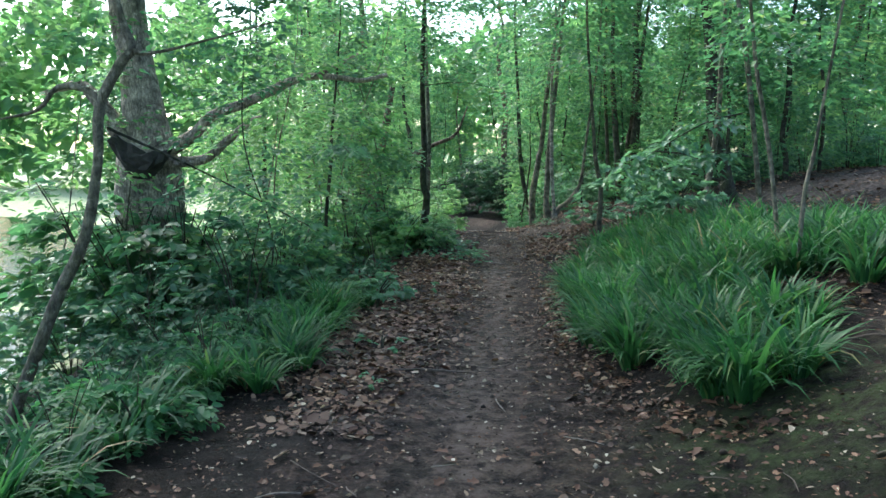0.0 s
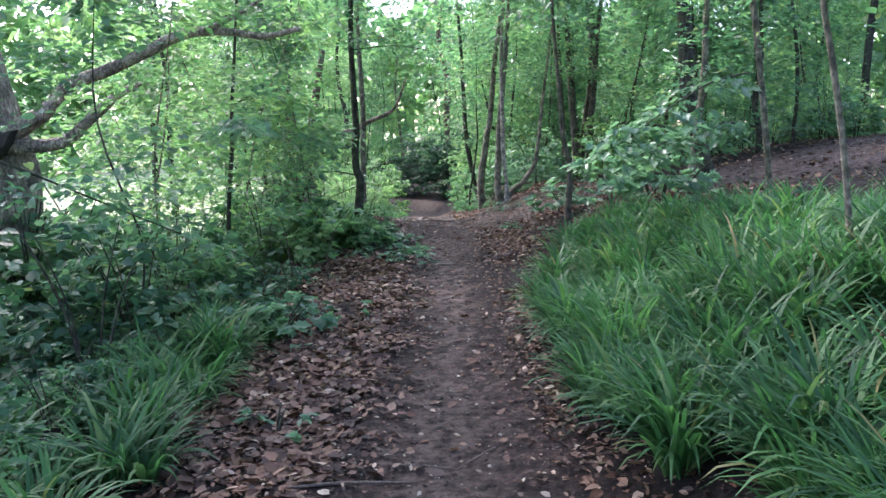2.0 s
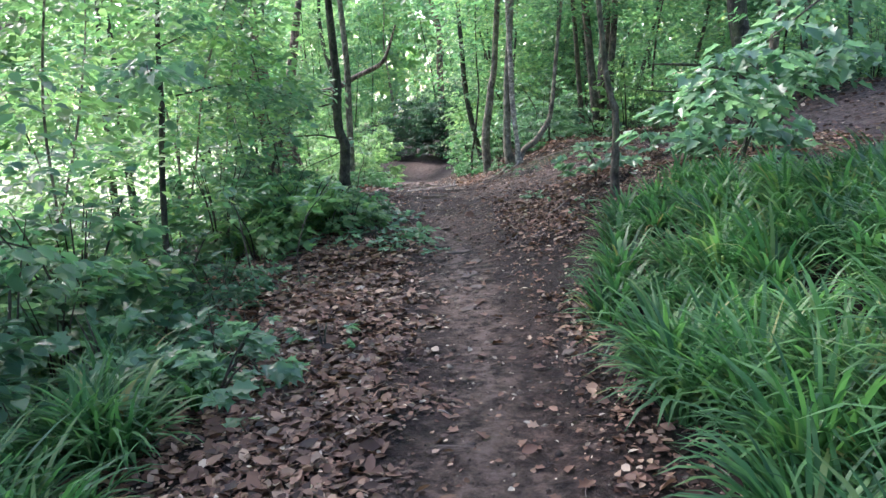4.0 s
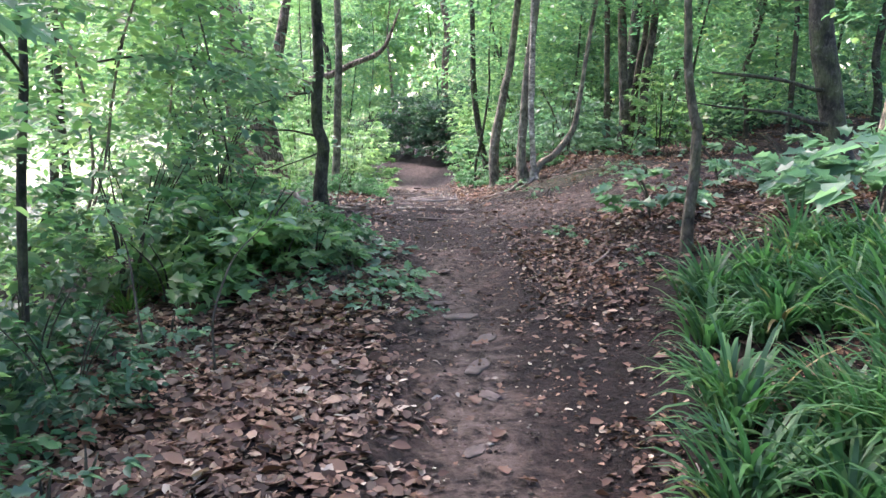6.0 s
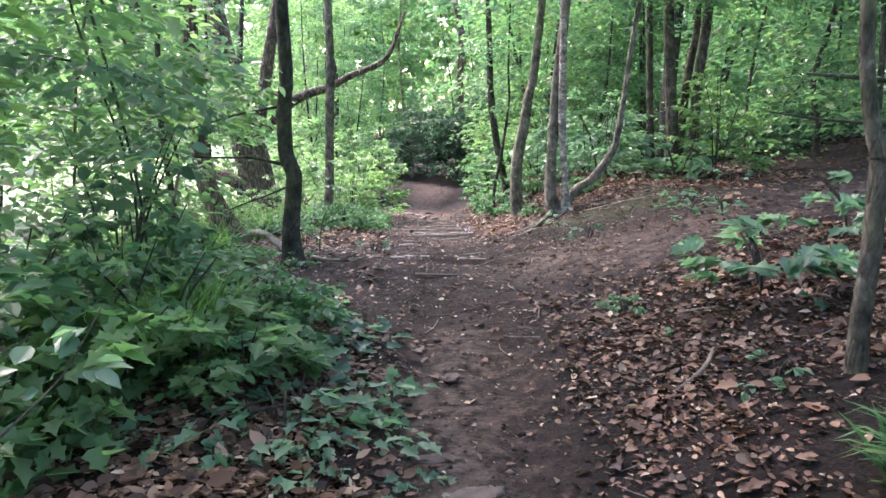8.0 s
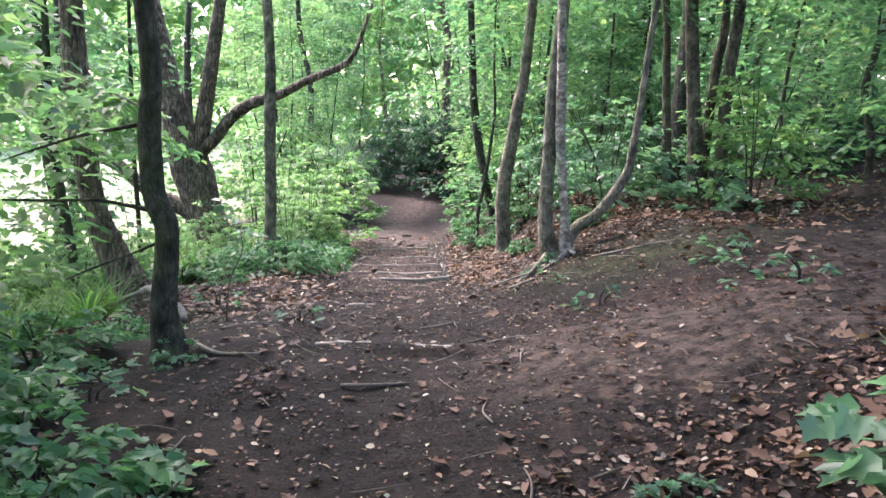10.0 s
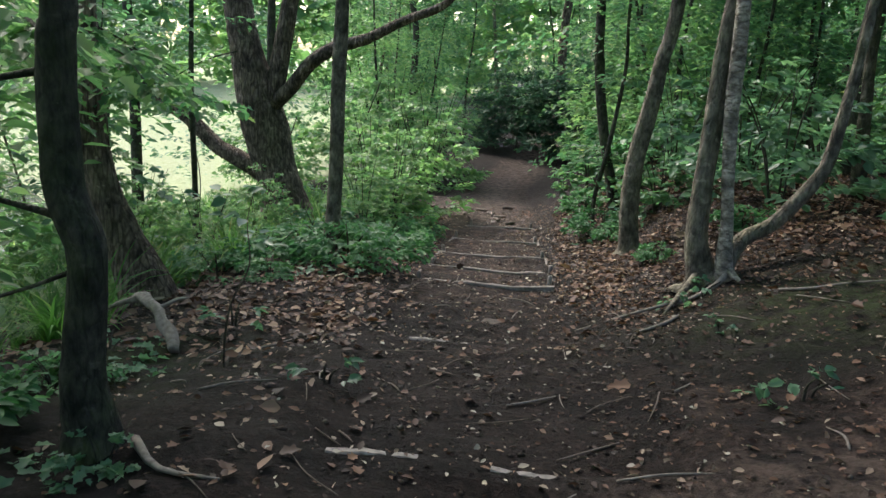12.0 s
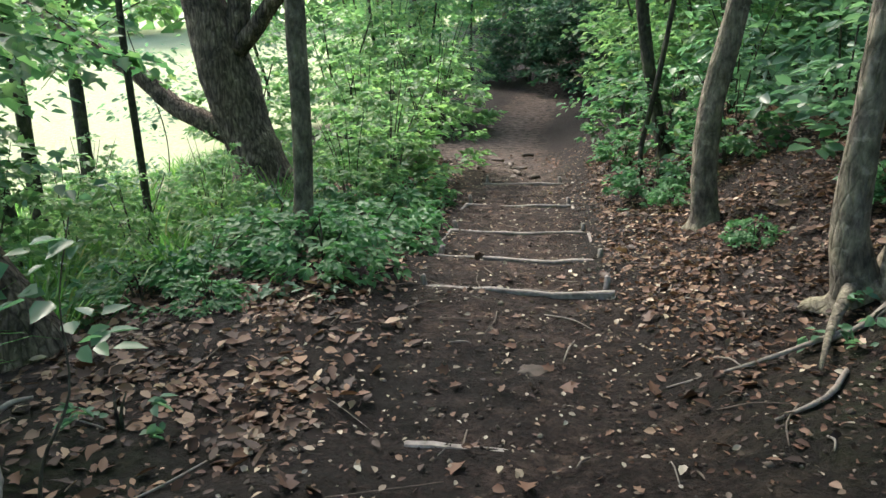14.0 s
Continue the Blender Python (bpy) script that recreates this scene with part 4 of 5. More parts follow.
put(bramble, ((-1.15, 8.75, 0.8), (-0.95, 9.3, 0.8), (-1.15, 9.9, 0.9), (-1.95, 10.95, 0.7), (-1.7, 8.7, 0.9), (-2.4, 6.6, 0.9), (1.05, 18.4, 0.5), (1.3, 16.6, 0.4), (2.0, 16.4, 0.6), (-2.3, 16.2, 0.8), (-2.0, 15.6, 0.5), (-2.0, 12.7, 0.5), (-2.2, 12.0, 0.9), (-2.0, 5.5, 0.75), (-2.25, 6.3, 0.7), (-1.95, 4.7, 0.7), (-2.0, 1.2, 0.9), (-2.1, 2.5, 0.9), (-1.95, -0.3, 0.9), (-2.3, 0.4, 1.1), (-2.2, -1.3, 1.0), (-2.0, 3.6, 0.8)), 10)
put(ivy, ((-1.8, 16.8, 1.1), (-1.5, 16.3, 0.9), (-2.2, 17.2, 1.1), (-1.45, 17.6, 1.0), (-1.6, 18.6, 1.0), (-2.6, 15.9, 0.9), (1.0, 19.3, 0.9), (-1.7, 20.0, 1.0), (0.9, 21.6, 0.9)), 30)
put(maple, ((1.95, 9.35, 0.95), (2.85, 10.2, 0.8), (1.2, 9.85, 0.3), (-1.2, 3.95, 0.85), (-1.3, 4.45, 0.8), (-1.6, 7.1, 0.45), (3.4, 9.6, 1.1), (3.3, 16.2, 1.0), (2.9, 7.7, 1.2), (3.4, 8.4, 1.2), (-1.27, 11.88, 0.34), (-1.9, 4.4, 0.9), (-1.45, 4.7, 0.7)), 50)
put(sycamore, ((-1.2, 8.55, 0.85), (-1.55, 8.35, 0.9), (-1.85, 8.0, 0.9), (-0.95, 8.65, 0.7), (-1.5, 9.0, 1.0), (-1.9, 8.9, 1.1)), 35)
put(creeper, ((-0.62, 8.35, 1.0), (-0.4, 8.05, 0.8), (-0.55, 8.95, 1.0), (-0.85, 9.25, 1.0), (-0.95, 8.2, 1.0), (-0.75, 9.75, 0.9), (-1.1, 10.1, 1.0), (-0.3, 8.6, 0.6), (-0.2, 7.8, 0.5), (-1.5, 7.0, 0.6), (-1.2, 6.7, 0.5), (-2.1, 13.3, 0.7), (-1.75, 12.8, 0.6), (-1.6, 11.6, 0.8), (-2.0, 11.3, 1.0), (-1.7, 15.9, 0.9)), 75)
put(holly, ((0.7, 34.6, 1.0), (2.4, 35.4, 0.9), (-1.0, 36.2, 0.85)), 70)
rng = np.random.RandomState(15)
under = []
while len(under) < 32:
    x, y = rng.uniform(2.4, 12), rng.uniform(15.8, 34)
    if y > 24:
        x -= 1.2
    if clear_of(x, y) or rng.uniform() < 0.15 and x > 3:
        under.append((x, y, rng.uniform(0.7, 1.3)))
put(bright, under[:6], 15)
# dark leaves here put the shade of the right wood into the colour
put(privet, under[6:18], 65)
put(hazel, under[18:28], 35)
put(hazel2, under[28:], 55)
# seedlings dotted through the litter
seedling = shrub(208, 0.5, 0.2, 7, 5, 0.085, LEAF_BLUE, "small seedling with a few green leaves in the litter", "seedling", OVATE, 2)
rng = np.random.RandomState(23)
spots2 = []
while len(spots2) < 60:
    x, y = rng.uniform(-2.6, 4.0), rng.uniform(0.5, 20)
    d = x - float(path_x(y))
    if d < -0.75 or (d > 1.0 and y > 7.8):
        spots2.append((x, y, rng.uniform(0.45, 1.1)))
put(seedling, spots2, 5)
x, y = -2.2, 17.6
seedling.matrix_world = pose(x, y, ground_z(x, y) - 0.02)
for k, f in enumerate((hazel, hazel2, bright, bramble, holly, maple, ivy, privet, creeper, sycamore)):
    x, y = 9 + 1.9 * k, 19 + 1.5 * (k % 3)
    f.matrix_world = pose(x, y, ground_z(x, y) - 0.03)


# hanging sprays of broad leaves over the grassy bank
def leafy_branch(rows, n, per, size, leaf, label, seed, shape=LOBED):
    rng = np.random.RandomState(seed)
    b = rows[0][:3]
    t = thing("leafy_branch", *b, label, "branch", "overhanging branches")
    limb("branch", rows, BARK_DARK, t, b, rng, 6)
    s = spline(rows, 6)[:, :3]
    idx = rng.randint(len(s) // 4, len(s), n)
    az = rng.uniform(0, 6.283, n)
    hd = np.stack([np.cos(az), np.sin(az), rng.uniform(-0.3, 0.1, n)], 1)
    arr = sprays(rng, s[idx], hd, rng.uniform(0.2, 0.45, n), per, size, 0.3, 0.3, 0.7)
    leaves("foliage", arr[0] - np.array(b), *arr[1:], leaf, t, shape)
    return t


leafy_branch([(3.7, 6.5, 1.7, 0.014), (3.2, 6.2, 1.75, 0.01), (2.6, 5.9, 1.6, 0.007), (2.0, 5.6, 1.35, 0.004)], 44, 8, 0.125, LEAF_BLUE, "branch with broad pale green leaves over the grass", 301)
leafy_branch([(3.55, 6.5, 2.3, 0.012), (2.9, 5.8, 2.15, 0.009), (2.2, 5.2, 1.8, 0.006), (1.55, 4.9, 1.4, 0.004)], 40, 8, 0.125, LEAF_BLUE, "drooping branch with broad pale green leaves", 305)
leafy_branch([(-3.2, 1.9, 1.9, 0.014), (-2.6, 2.6, 1.5, 0.01), (-2.1, 3.3, 1.1, 0.006), (-1.7, 3.8, 0.8, 0.004)], 26, 9, 0.1, LEAF, "drooping branch of green leaves on the bank", 304, OVATE)


# most of these take the lightened leaf, to look lit from the open side
for k, (rows, mat) in enumerate((
        ([(-2.37, 7.1, 1.5, 0.01), (-2.1, 6.2, 1.75, 0.008), (-1.85, 5.4, 1.8, 0.006), (-1.6, 4.7, 1.7, 0.003)], LEAF_BLUE),
        ([(-2.35, 7.1, 2.0, 0.01), (-2.1, 7.8, 2.2, 0.008), (-1.9, 8.6, 2.15, 0.006), (-1.7, 9.3, 2.0, 0.003)], LEAF_LIT),
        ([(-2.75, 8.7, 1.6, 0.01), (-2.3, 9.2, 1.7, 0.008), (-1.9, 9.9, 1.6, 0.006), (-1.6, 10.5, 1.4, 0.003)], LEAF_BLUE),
        ([(-2.4, 11.7, 1.7, 0.01), (-2.0, 11.2, 1.8, 0.007), (-1.7, 10.6, 1.7, 0.003)], LEAF_LIT),
        ([(-1.44, 12.0, 1.5, 0.012), (-1.9, 12.5, 1.6, 0.008), (-2.4, 13.1, 1.5, 0.004)], LEAF_LIT),
        ([(-3.15, 15.0, 1.45, 0.012), (-2.7, 14.6, 1.45, 0.008), (-2.3, 14.3, 1.2, 0.004)], LEAF_LIT),
        ([(-3.2, 15.0, 1.95, 0.012), (-2.95, 14.5, 1.75, 0.009), (-2.7, 14.05, 1.4, 0.006), (-2.55, 13.75, 1.05, 0.003)], LEAF_LIT),
        ([(-3.2, 15.0, 1.7, 0.012), (-3.5, 14.5, 1.55, 0.008), (-3.75, 14.0, 1.2, 0.004)], LEAF_LIT),
        ([(-4.25, 20.8, 1.5, 0.014), (-4.6, 20.0, 1.3, 0.01), (-4.9, 19.2, 0.9, 0.006), (-5.0, 18.6, 0.5, 0.003)], LEAF_LIT),
        ([(-4.0, 16.2, 1.7, 0.012), (-3.7, 16.6, 1.45, 0.008), (-3.3, 17.0, 1.0, 0.004)], LEAF_LIT),
        ([(-4.65, 17.4, 1.5, 0.012), (-4.3, 17.9, 1.3, 0.008), (-4.0, 18.3, 0.8, 0.004)], LEAF_LIT),
        ([(-4.6, 17.4, 0.7, 0.01), (-4.3, 16.9, 0.7, 0.007), (-4.05, 16.5, 0.45, 0.004)], LEAF_LIT),
        ([(-5.4, 18.8, 1.2, 0.012), (-5.1, 18.2, 1.2, 0.008), (-4.8, 17.7, 0.8, 0.004)], LEAF_LIT),
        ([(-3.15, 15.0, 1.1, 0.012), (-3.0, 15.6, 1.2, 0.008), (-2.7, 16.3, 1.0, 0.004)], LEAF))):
    leafy_branch(rows, 24, 7, 0.115, mat, "slender branch with broad fresh leaves beside the path", 310 + k)


# ---- grass ----
def grass(name, label, inside, box, tussocks, blades, tall, seed, mat=BLADE, wide=0.0125, flop=1.0):
    """Tussocks of broad blades that rise from one crown and arch outwards."""
    rng = np.random.RandomState(seed)
    tx, ty = rng.uniform(box[0], box[1], tussocks * 6), rng.uniform(box[2], box[3], tussocks * 6)
    keep = inside(tx, ty)
    tx, ty = tx[keep][:tussocks], ty[keep][:tussocks]
    size = tall * rng.uniform(0.62, 1.2, len(tx)) * np.interp(ty, (4.6, 6.0, 8.0, 8.6), (1, 0.72, 0.72, 1))
    per = np.maximum(8, (blades * rng.uniform(0.5, 1.4, len(tx))).astype(int))
    own = np.repeat(np.arange(len(tx)), per)
    n = len(own)
    a = rng.uniform(0, 6.283, n)
    lean = np.repeat(rng.uniform(0, 6.283, len(tx)), per)
    a = a + 0.5 * np.sin(lean - a)
    rad = rng.uniform(0, 1, n) ** 0.7 * 0.09
    x, y = tx[own] + rad * np.cos(a), ty[own] + rad * np.sin(a)
    z = height(x, y) - 0.02
    a = a + rng.normal(0, 0.5, n)
    length = size[own] * rng.uniform(0.6, 1.35, n) * 1.25
    start = np.radians(rng.uniform(58, 88, n))
    end = np.radians(rng.uniform(-60, 35, n)) * flop
    w = wide * rng.uniform(0.5, 1.1, n)
    twist = rng.normal(0, 0.5, n)
    K = 6
    px, pz = np.zeros((n, K)), np.zeros((n, K))
    for k in range(1, K):
        th = start + (end - start) * ((k - 0.5) / (K - 1)) ** 1.4
        px[:, k] = px[:, k - 1] + np.cos(th) * length / (K - 1)
        pz[:, k] = pz[:, k - 1] + np.sin(th) * length / (K - 1)
    V = np.zeros((n, 2 * K - 1, 3))
    for k, wf in enumerate((0.55, 0.9, 1.0, 0.85, 0.55)):
        b = a + twist * k / (K - 1)
        cx, cy = x + np.cos(a) * px[:, k], y + np.sin(a) * px[:, k]
        V[:, 2 * k] = np.stack([cx - np.sin(b) * w * wf, cy + np.cos(b) * w * wf, z + pz[:, k]], 1)
        V[:, 2 * k + 1] = np.stack([cx + np.sin(b) * w * wf, cy - np.cos(b) * w * wf, z + pz[:, k]], 1)
    V[:, 2 * K - 2] = np.stack([x + np.cos(a) * px[:, -1], y + np.sin(a) * px[:, -1], z + pz[:, -1]], 1)
    nv = 2 * K - 1
    base = (np.arange(n) * nv)[:, None]
    quads = [base + np.array([2 * k, 2 * k + 1, 2 * k + 3, 2 * k + 2]) for k in range(K - 2)]
    idx = np.concatenate(quads + [base + np.array([2 * K - 4, 2 * K - 3, 2 * K - 2])], 1)
    starts = np.array([4 * k for k in range(K - 1)])
    me = bpy.data.meshes.new(name)
    me.vertices.add(n * nv)
    me.vertices.foreach_set("co", V.astype(np.float32).ravel())
    me.loops.add(idx.size)
    me.loops.foreach_set("vertex_index", idx.astype(np.int32).ravel())
    me.polygons.add(n * (K - 1))
    me.polygons.foreach_set("loop_start", ((np.arange(n) * idx.shape[1])[:, None] + starts[None]).astype(np.int32).ravel())
    me.update(calc_edges=True)
    me.polygons.foreach_set("use_smooth", [True] * (n * (K - 1)))
    me.materials.append(mat)
    return tagged(new(name, me), label, "grass", kind="stuff")


def right_patch(x, y):
    edge = np.interp(y, (-0.5, -0.1, 0.5, 1.0, 2.0, 3.5, 5.1, 6.5, 7.3, 8.0), (1.75, 1.45, 1.2, 1.1, 1.07, 1.08, 1.15, 1.4, 1.65, 2.0)) + 0.06 * ripple(x, y, 0.5, 4)
    outer = np.interp(y, (-0.5, 0.4, 1.5, 3.5, 5.0, 6.0, 7, 8), (2.0, 2.3, 3.3, 4.4, 4.2, 3.0, 2.5, 2.3)) + 0.25 * ripple(x, y, 1.2, 8)
    bare = (ripple(x, y, 0.9, 20) > 0.8) | (((x - 1.72) / 0.26) ** 2 + ((y - 6.05) / 0.42) ** 2 < 1) | (((x - 2.5) / 0.42) ** 2 + ((y - 1.45) / 0.5) ** 2 < 1)
    return (x > edge) & (x < outer) & (y > -0.3) & (y < 7.3) & ~bare


def left_patch(x, y):
    edge = np.interp(y, (-2, 0, 1.5, 3.2, 4.4, 5.4, 6.0), (-2.1, -1.55, -1.45, -1.22, -1.1, -1.2, -1.5)) + 0.1 * ripple(x, y, 0.5, 6)
    return (x < edge) & (x > edge - 1.1) & (ripple(x, y, 1.0, 22) < 0.55) & (y < 4.6 + 0.3 * ripple(x, y, 0.6, 3))


grass("grass", "long arching green grass on the bank", right_patch, (0.8, 4.6, -0.4, 7.5), 330, 74, 0.40, 401, wide=0.015)
grass("grass", "long green grass and sedge along the path edge", left_patch, (-3.7, -0.8, -3, 5.2), 92, 62, 0.36, 402, wide=0.014)
grass("grass", "a tuft of bright green grass", lambda x, y: (x + 1.3) ** 2 + (y - 9.1) ** 2 < 0.34 ** 2, (-1.7, -0.9, 8.7, 9.5), 9, 110, 0.42, 403, SEDGE, 0.009, 0.6)
grass("grass", "a tuft of bright green grass by the litter", lambda x, y: (x + 1.95) ** 2 + (y - 8.05) ** 2 < 0.3 ** 2, (-2.3, -1.6, 7.7, 8.4), 6, 80, 0.36, 406, SEDGE, 0.009, 0.6)
# lightened grass colour stands in for daylight on this slope
grass("grass", "coarse grass below the bank, coloured light as if sunlit", lambda x, y: x < -2.6 - 0.5 * ripple(x, y, 1.2, 5), (-9, -2.6, 12.5, 26), 420, 40, 0.42, 404, SEDGE, 0.011)


# ---- fallen leaves ----
def litter(name, label, density, box, count, seed, size=0.055, kind="stuff", mat=DEAD):
    rng = np.random.RandomState(seed)
    x, y = rng.uniform(box[0], box[1], count * 4), rng.uniform(box[2], box[3], count * 4)
    keep = rng.uniform(0, 1, len(x)) < density(x, y)
    x, y = x[keep][:count], y[keep][:count]
    n = len(x)
    z = height(x, y) + rng.uniform(0.004, 0.02, n)
    a = rng.uniform(0, 6.283, n)
    along = np.stack([np.cos(a), np.sin(a), rng.normal(0, 0.18, n)], 1)
    nrm = np.stack([rng.normal(0, 0.5, n), rng.normal(0, 0.5, n), np.ones(n)], 1)
    ln = size * np.clip(rng.lognormal(-0.12, 0.4, n), 0.3, 1.9)
    ob = leaves(name, np.stack([x, y, z], 1), along, nrm, ln, ln * rng.uniform(0.5, 0.8, n), mat, None, LOBED if size > 0.06 else OVATE, 0.15, rng.uniform(-0.1, 0.25))
    return tagged(ob, label, "leaves", kind=kind)


def thick(x, y):
    u = x - path_x(y)
    left = smooth(0.12, 0.95, -u + 0.25 * ripple(x, y, 0.6, 2)) * (1 - smooth(np.interp(y, (0, 4.5, 6), (1.2, 1.3, 2.1)), np.interp(y, (0, 4.5, 6), (2.1, 2.2, 2.9)), -u)) * smooth(0.2, 2.5, y) * (1 - smooth(8.9, 10.1, y)) * (0.4 + 0.6 * smooth(-0.4, 0.3, ripple(x, y, 1.0, 12)))
    right = smooth(0.45, 1.3, u + 0.25 * ripple(x, y, 0.6, 5)) * smooth(7.4, 8.6, y) * (1 - smooth(9.6, 10.9, y - 0.1 * x)) * (1 - 0.6 * smooth(3, 5, u)) * (0.35 + 0.65 * smooth(-0.4, 0.4, ripple(x, y, 0.9, 17)))
    low_left = 0.6 * smooth(0.6, 1.2, -u) * smooth(12.9, 14.4, y) * (1 - smooth(3.2, 4.5, -u)) * (0.3 + 0.7 * smooth(-0.4, 0.4, ripple(x, y, 1.1, 27)))
    low_right = smooth(0.5, 1.0, u) * smooth(14, 16, y) * (1 - smooth(3.5, 6, u)) * (0.25 + 0.3 * smooth(-0.3, 0.4, ripple(x, y, 0.9, 14)))
    edge = np.where(y > 9.8, 0.035, 0.3) * smooth(0.45, 0.8, np.abs(u)) * (1 - smooth(1.0, 1.5, np.abs(u)))
    return np.clip(left + right + low_left + low_right + edge, 0, 1)


litter("leaf_litter", "brown fallen leaves thickly strewn beside the path", thick, (-2.6, 0.6, -0.5, 11.5), 26000, 501, 0.056)
litter("leaf_litter", "brown fallen leaves strewn on the bank", thick, (0.4, 5.0, 7.0, 23.0), 40000, 505, 0.043)
litter("leaf_litter", "brown fallen leaves on the slope below", thick, (-4.5, 0.0, 11.0, 24.0), 20000, 506, 0.056)
litter("leaf_litter", "large pale fallen oak and maple leaves", lambda x, y: 0.05 + 0.95 * thick(x, y), (-3.5, 4.5, -3, 22), 5500, 502, 0.064)
litter("leaf_litter", "dry leaves caught at the foot of the tussocks", lambda x, y: np.exp(-((x - np.interp(y, (-0.7, 0.1, 1.0, 2.5, 5.5), (1.75, 1.2, 0.98, 0.86, 0.95))) / 0.17) ** 2), (0.5, 2.6, -0.8, 6.0), 2600, 507, 0.05)
litter("leaf_litter", "brown leaves in the bare gaps of the grass", lambda x, y: 0.8 * (((x - 1.72) / 0.4) ** 2 + ((y - 6.05) / 0.5) ** 2 < 1) + 0.8 * (((x - 2.55) / 0.6) ** 2 + ((y - 1.3) / 0.7) ** 2 < 1), (1.2, 3.2, 0.5, 6.6), 1500, 508, 0.06)
litter("leaf_litter", "scattered leaf scraps trodden into the path", lambda x, y: (0.3 + 0.5 * (np.abs(x - path_x(y)) > 0.35)) * np.where((y > 10) & (x < -0.3), 0.4, 1), (-1.7, 3.0, -5, 25), 30000, 503, 0.027)
litter("leaf_litter", "thin cover of dead leaves through the wood", lambda x, y: 0.6 * (np.abs(x - path_x(y)) > 1.0), (2, 14, 7, 34), 14000, 504, 0.075)

litter("leaf_litter", "small pale scraps of leaf and bark on dark earth", lambda x, y: np.interp(y, (8, 9.5, 13, 14.5), (0.35, 0.5, 0.5, 0.9)) * np.exp(-((x - path_x(y) - 0.3) / 1.6) ** 2), (-3.0, 3.5, -4, 22), 4200, 509, 0.028, mat=PALE)

# single leaves lying on the path
rng = np.random.RandomState(61)
me0 = None
for k in range(220):
    y = rng.uniform(-3.0, 17)
    x = float(path_x(y)) + rng.normal(0, 0.65)
    if me0 is None or k % 8 == 0:
        pale = leaves("fallen_leaf", np.zeros((1, 3)), np.array([[1.0, 0, 0]]), np.array([[0, rng.normal(0, 0.2), 1.0]]), np.array([0.085]), np.array([0.062]), DEAD, None, LOBED, 0.2, -0.12 + 0.04 * (k % 5))
        me0 = pale.data
        ob = pale
    else:
        ob = new("fallen_leaf", me0)
    s = rng.uniform(0.6, 1.15)
    ob.matrix_world = pose(x, y, ground_z(x, y) + 0.008, rng.uniform(-12, 12), rng.uniform(-12, 12), rng.uniform(0, 360)) @ Matrix.Scale(s, 4)
    tagged(ob, "single dry curled leaf lying on the path", "leaf", "leaves on the path")


# crumbs of earth and small pebbles on the trodden ground
def crumbs(count, seed):
    rng = np.random.RandomState(seed)
    y = rng.uniform(-5, 24, count)
    x = path_x(y) + rng.normal(0.1, 0.7, count)
    r = rng.lognormal(-4.95, 0.45, count)
    z = height(x, y) + 0.2 * r
    octa = np.array([(1, 0, 0), (0, 1, 0), (-1, 0, 0), (0, -1, 0), (0, 0, 0.7), (0, 0, -0.7)], float)
    V = octa[None] * (1 + rng.uniform(-0.35, 0.35, (count, 6, 1))) * r[:, None, None] * rng.uniform(0.7, 1.5, (count, 1, 3))
    a = rng.uniform(0, 6.283, count)
    ca, sa = np.cos(a)[:, None], np.sin(a)[:, None]
    V = np.stack([V[..., 0] * ca - V[..., 1] * sa, V[..., 0] * sa + V[..., 1] * ca, V[..., 2]], -1) + np.stack([x, y, z], 1)[:, None]
    tri = np.array([(0, 1, 4), (1, 2, 4), (2, 3, 4), (3, 0, 4), (1, 0, 5), (2, 1, 5), (3, 2, 5), (0, 3, 5)])
    idx = (np.arange(count) * 6)[:, None, None] + tri[None]
    me = bpy.data.meshes.new("earth_crumbs")
    me.vertices.add(count * 6)
    me.vertices.foreach_set("co", V.astype(np.float32).ravel())
    me.loops.add(idx.size)
    me.loops.foreach_set("vertex_index", idx.astype(np.int32).ravel())
    me.polygons.add(count * 8)
    me.polygons.foreach_set("loop_start", (np.arange(count * 8) * 3).astype(np.int32))
    me.update(calc_edges=True)
    me.materials.append(CRUMB)
    tagged(new("earth_crumbs", me), "crumbs of earth and small pebbles on the path", "earth", kind="stuff")


crumbs(7000, 81)


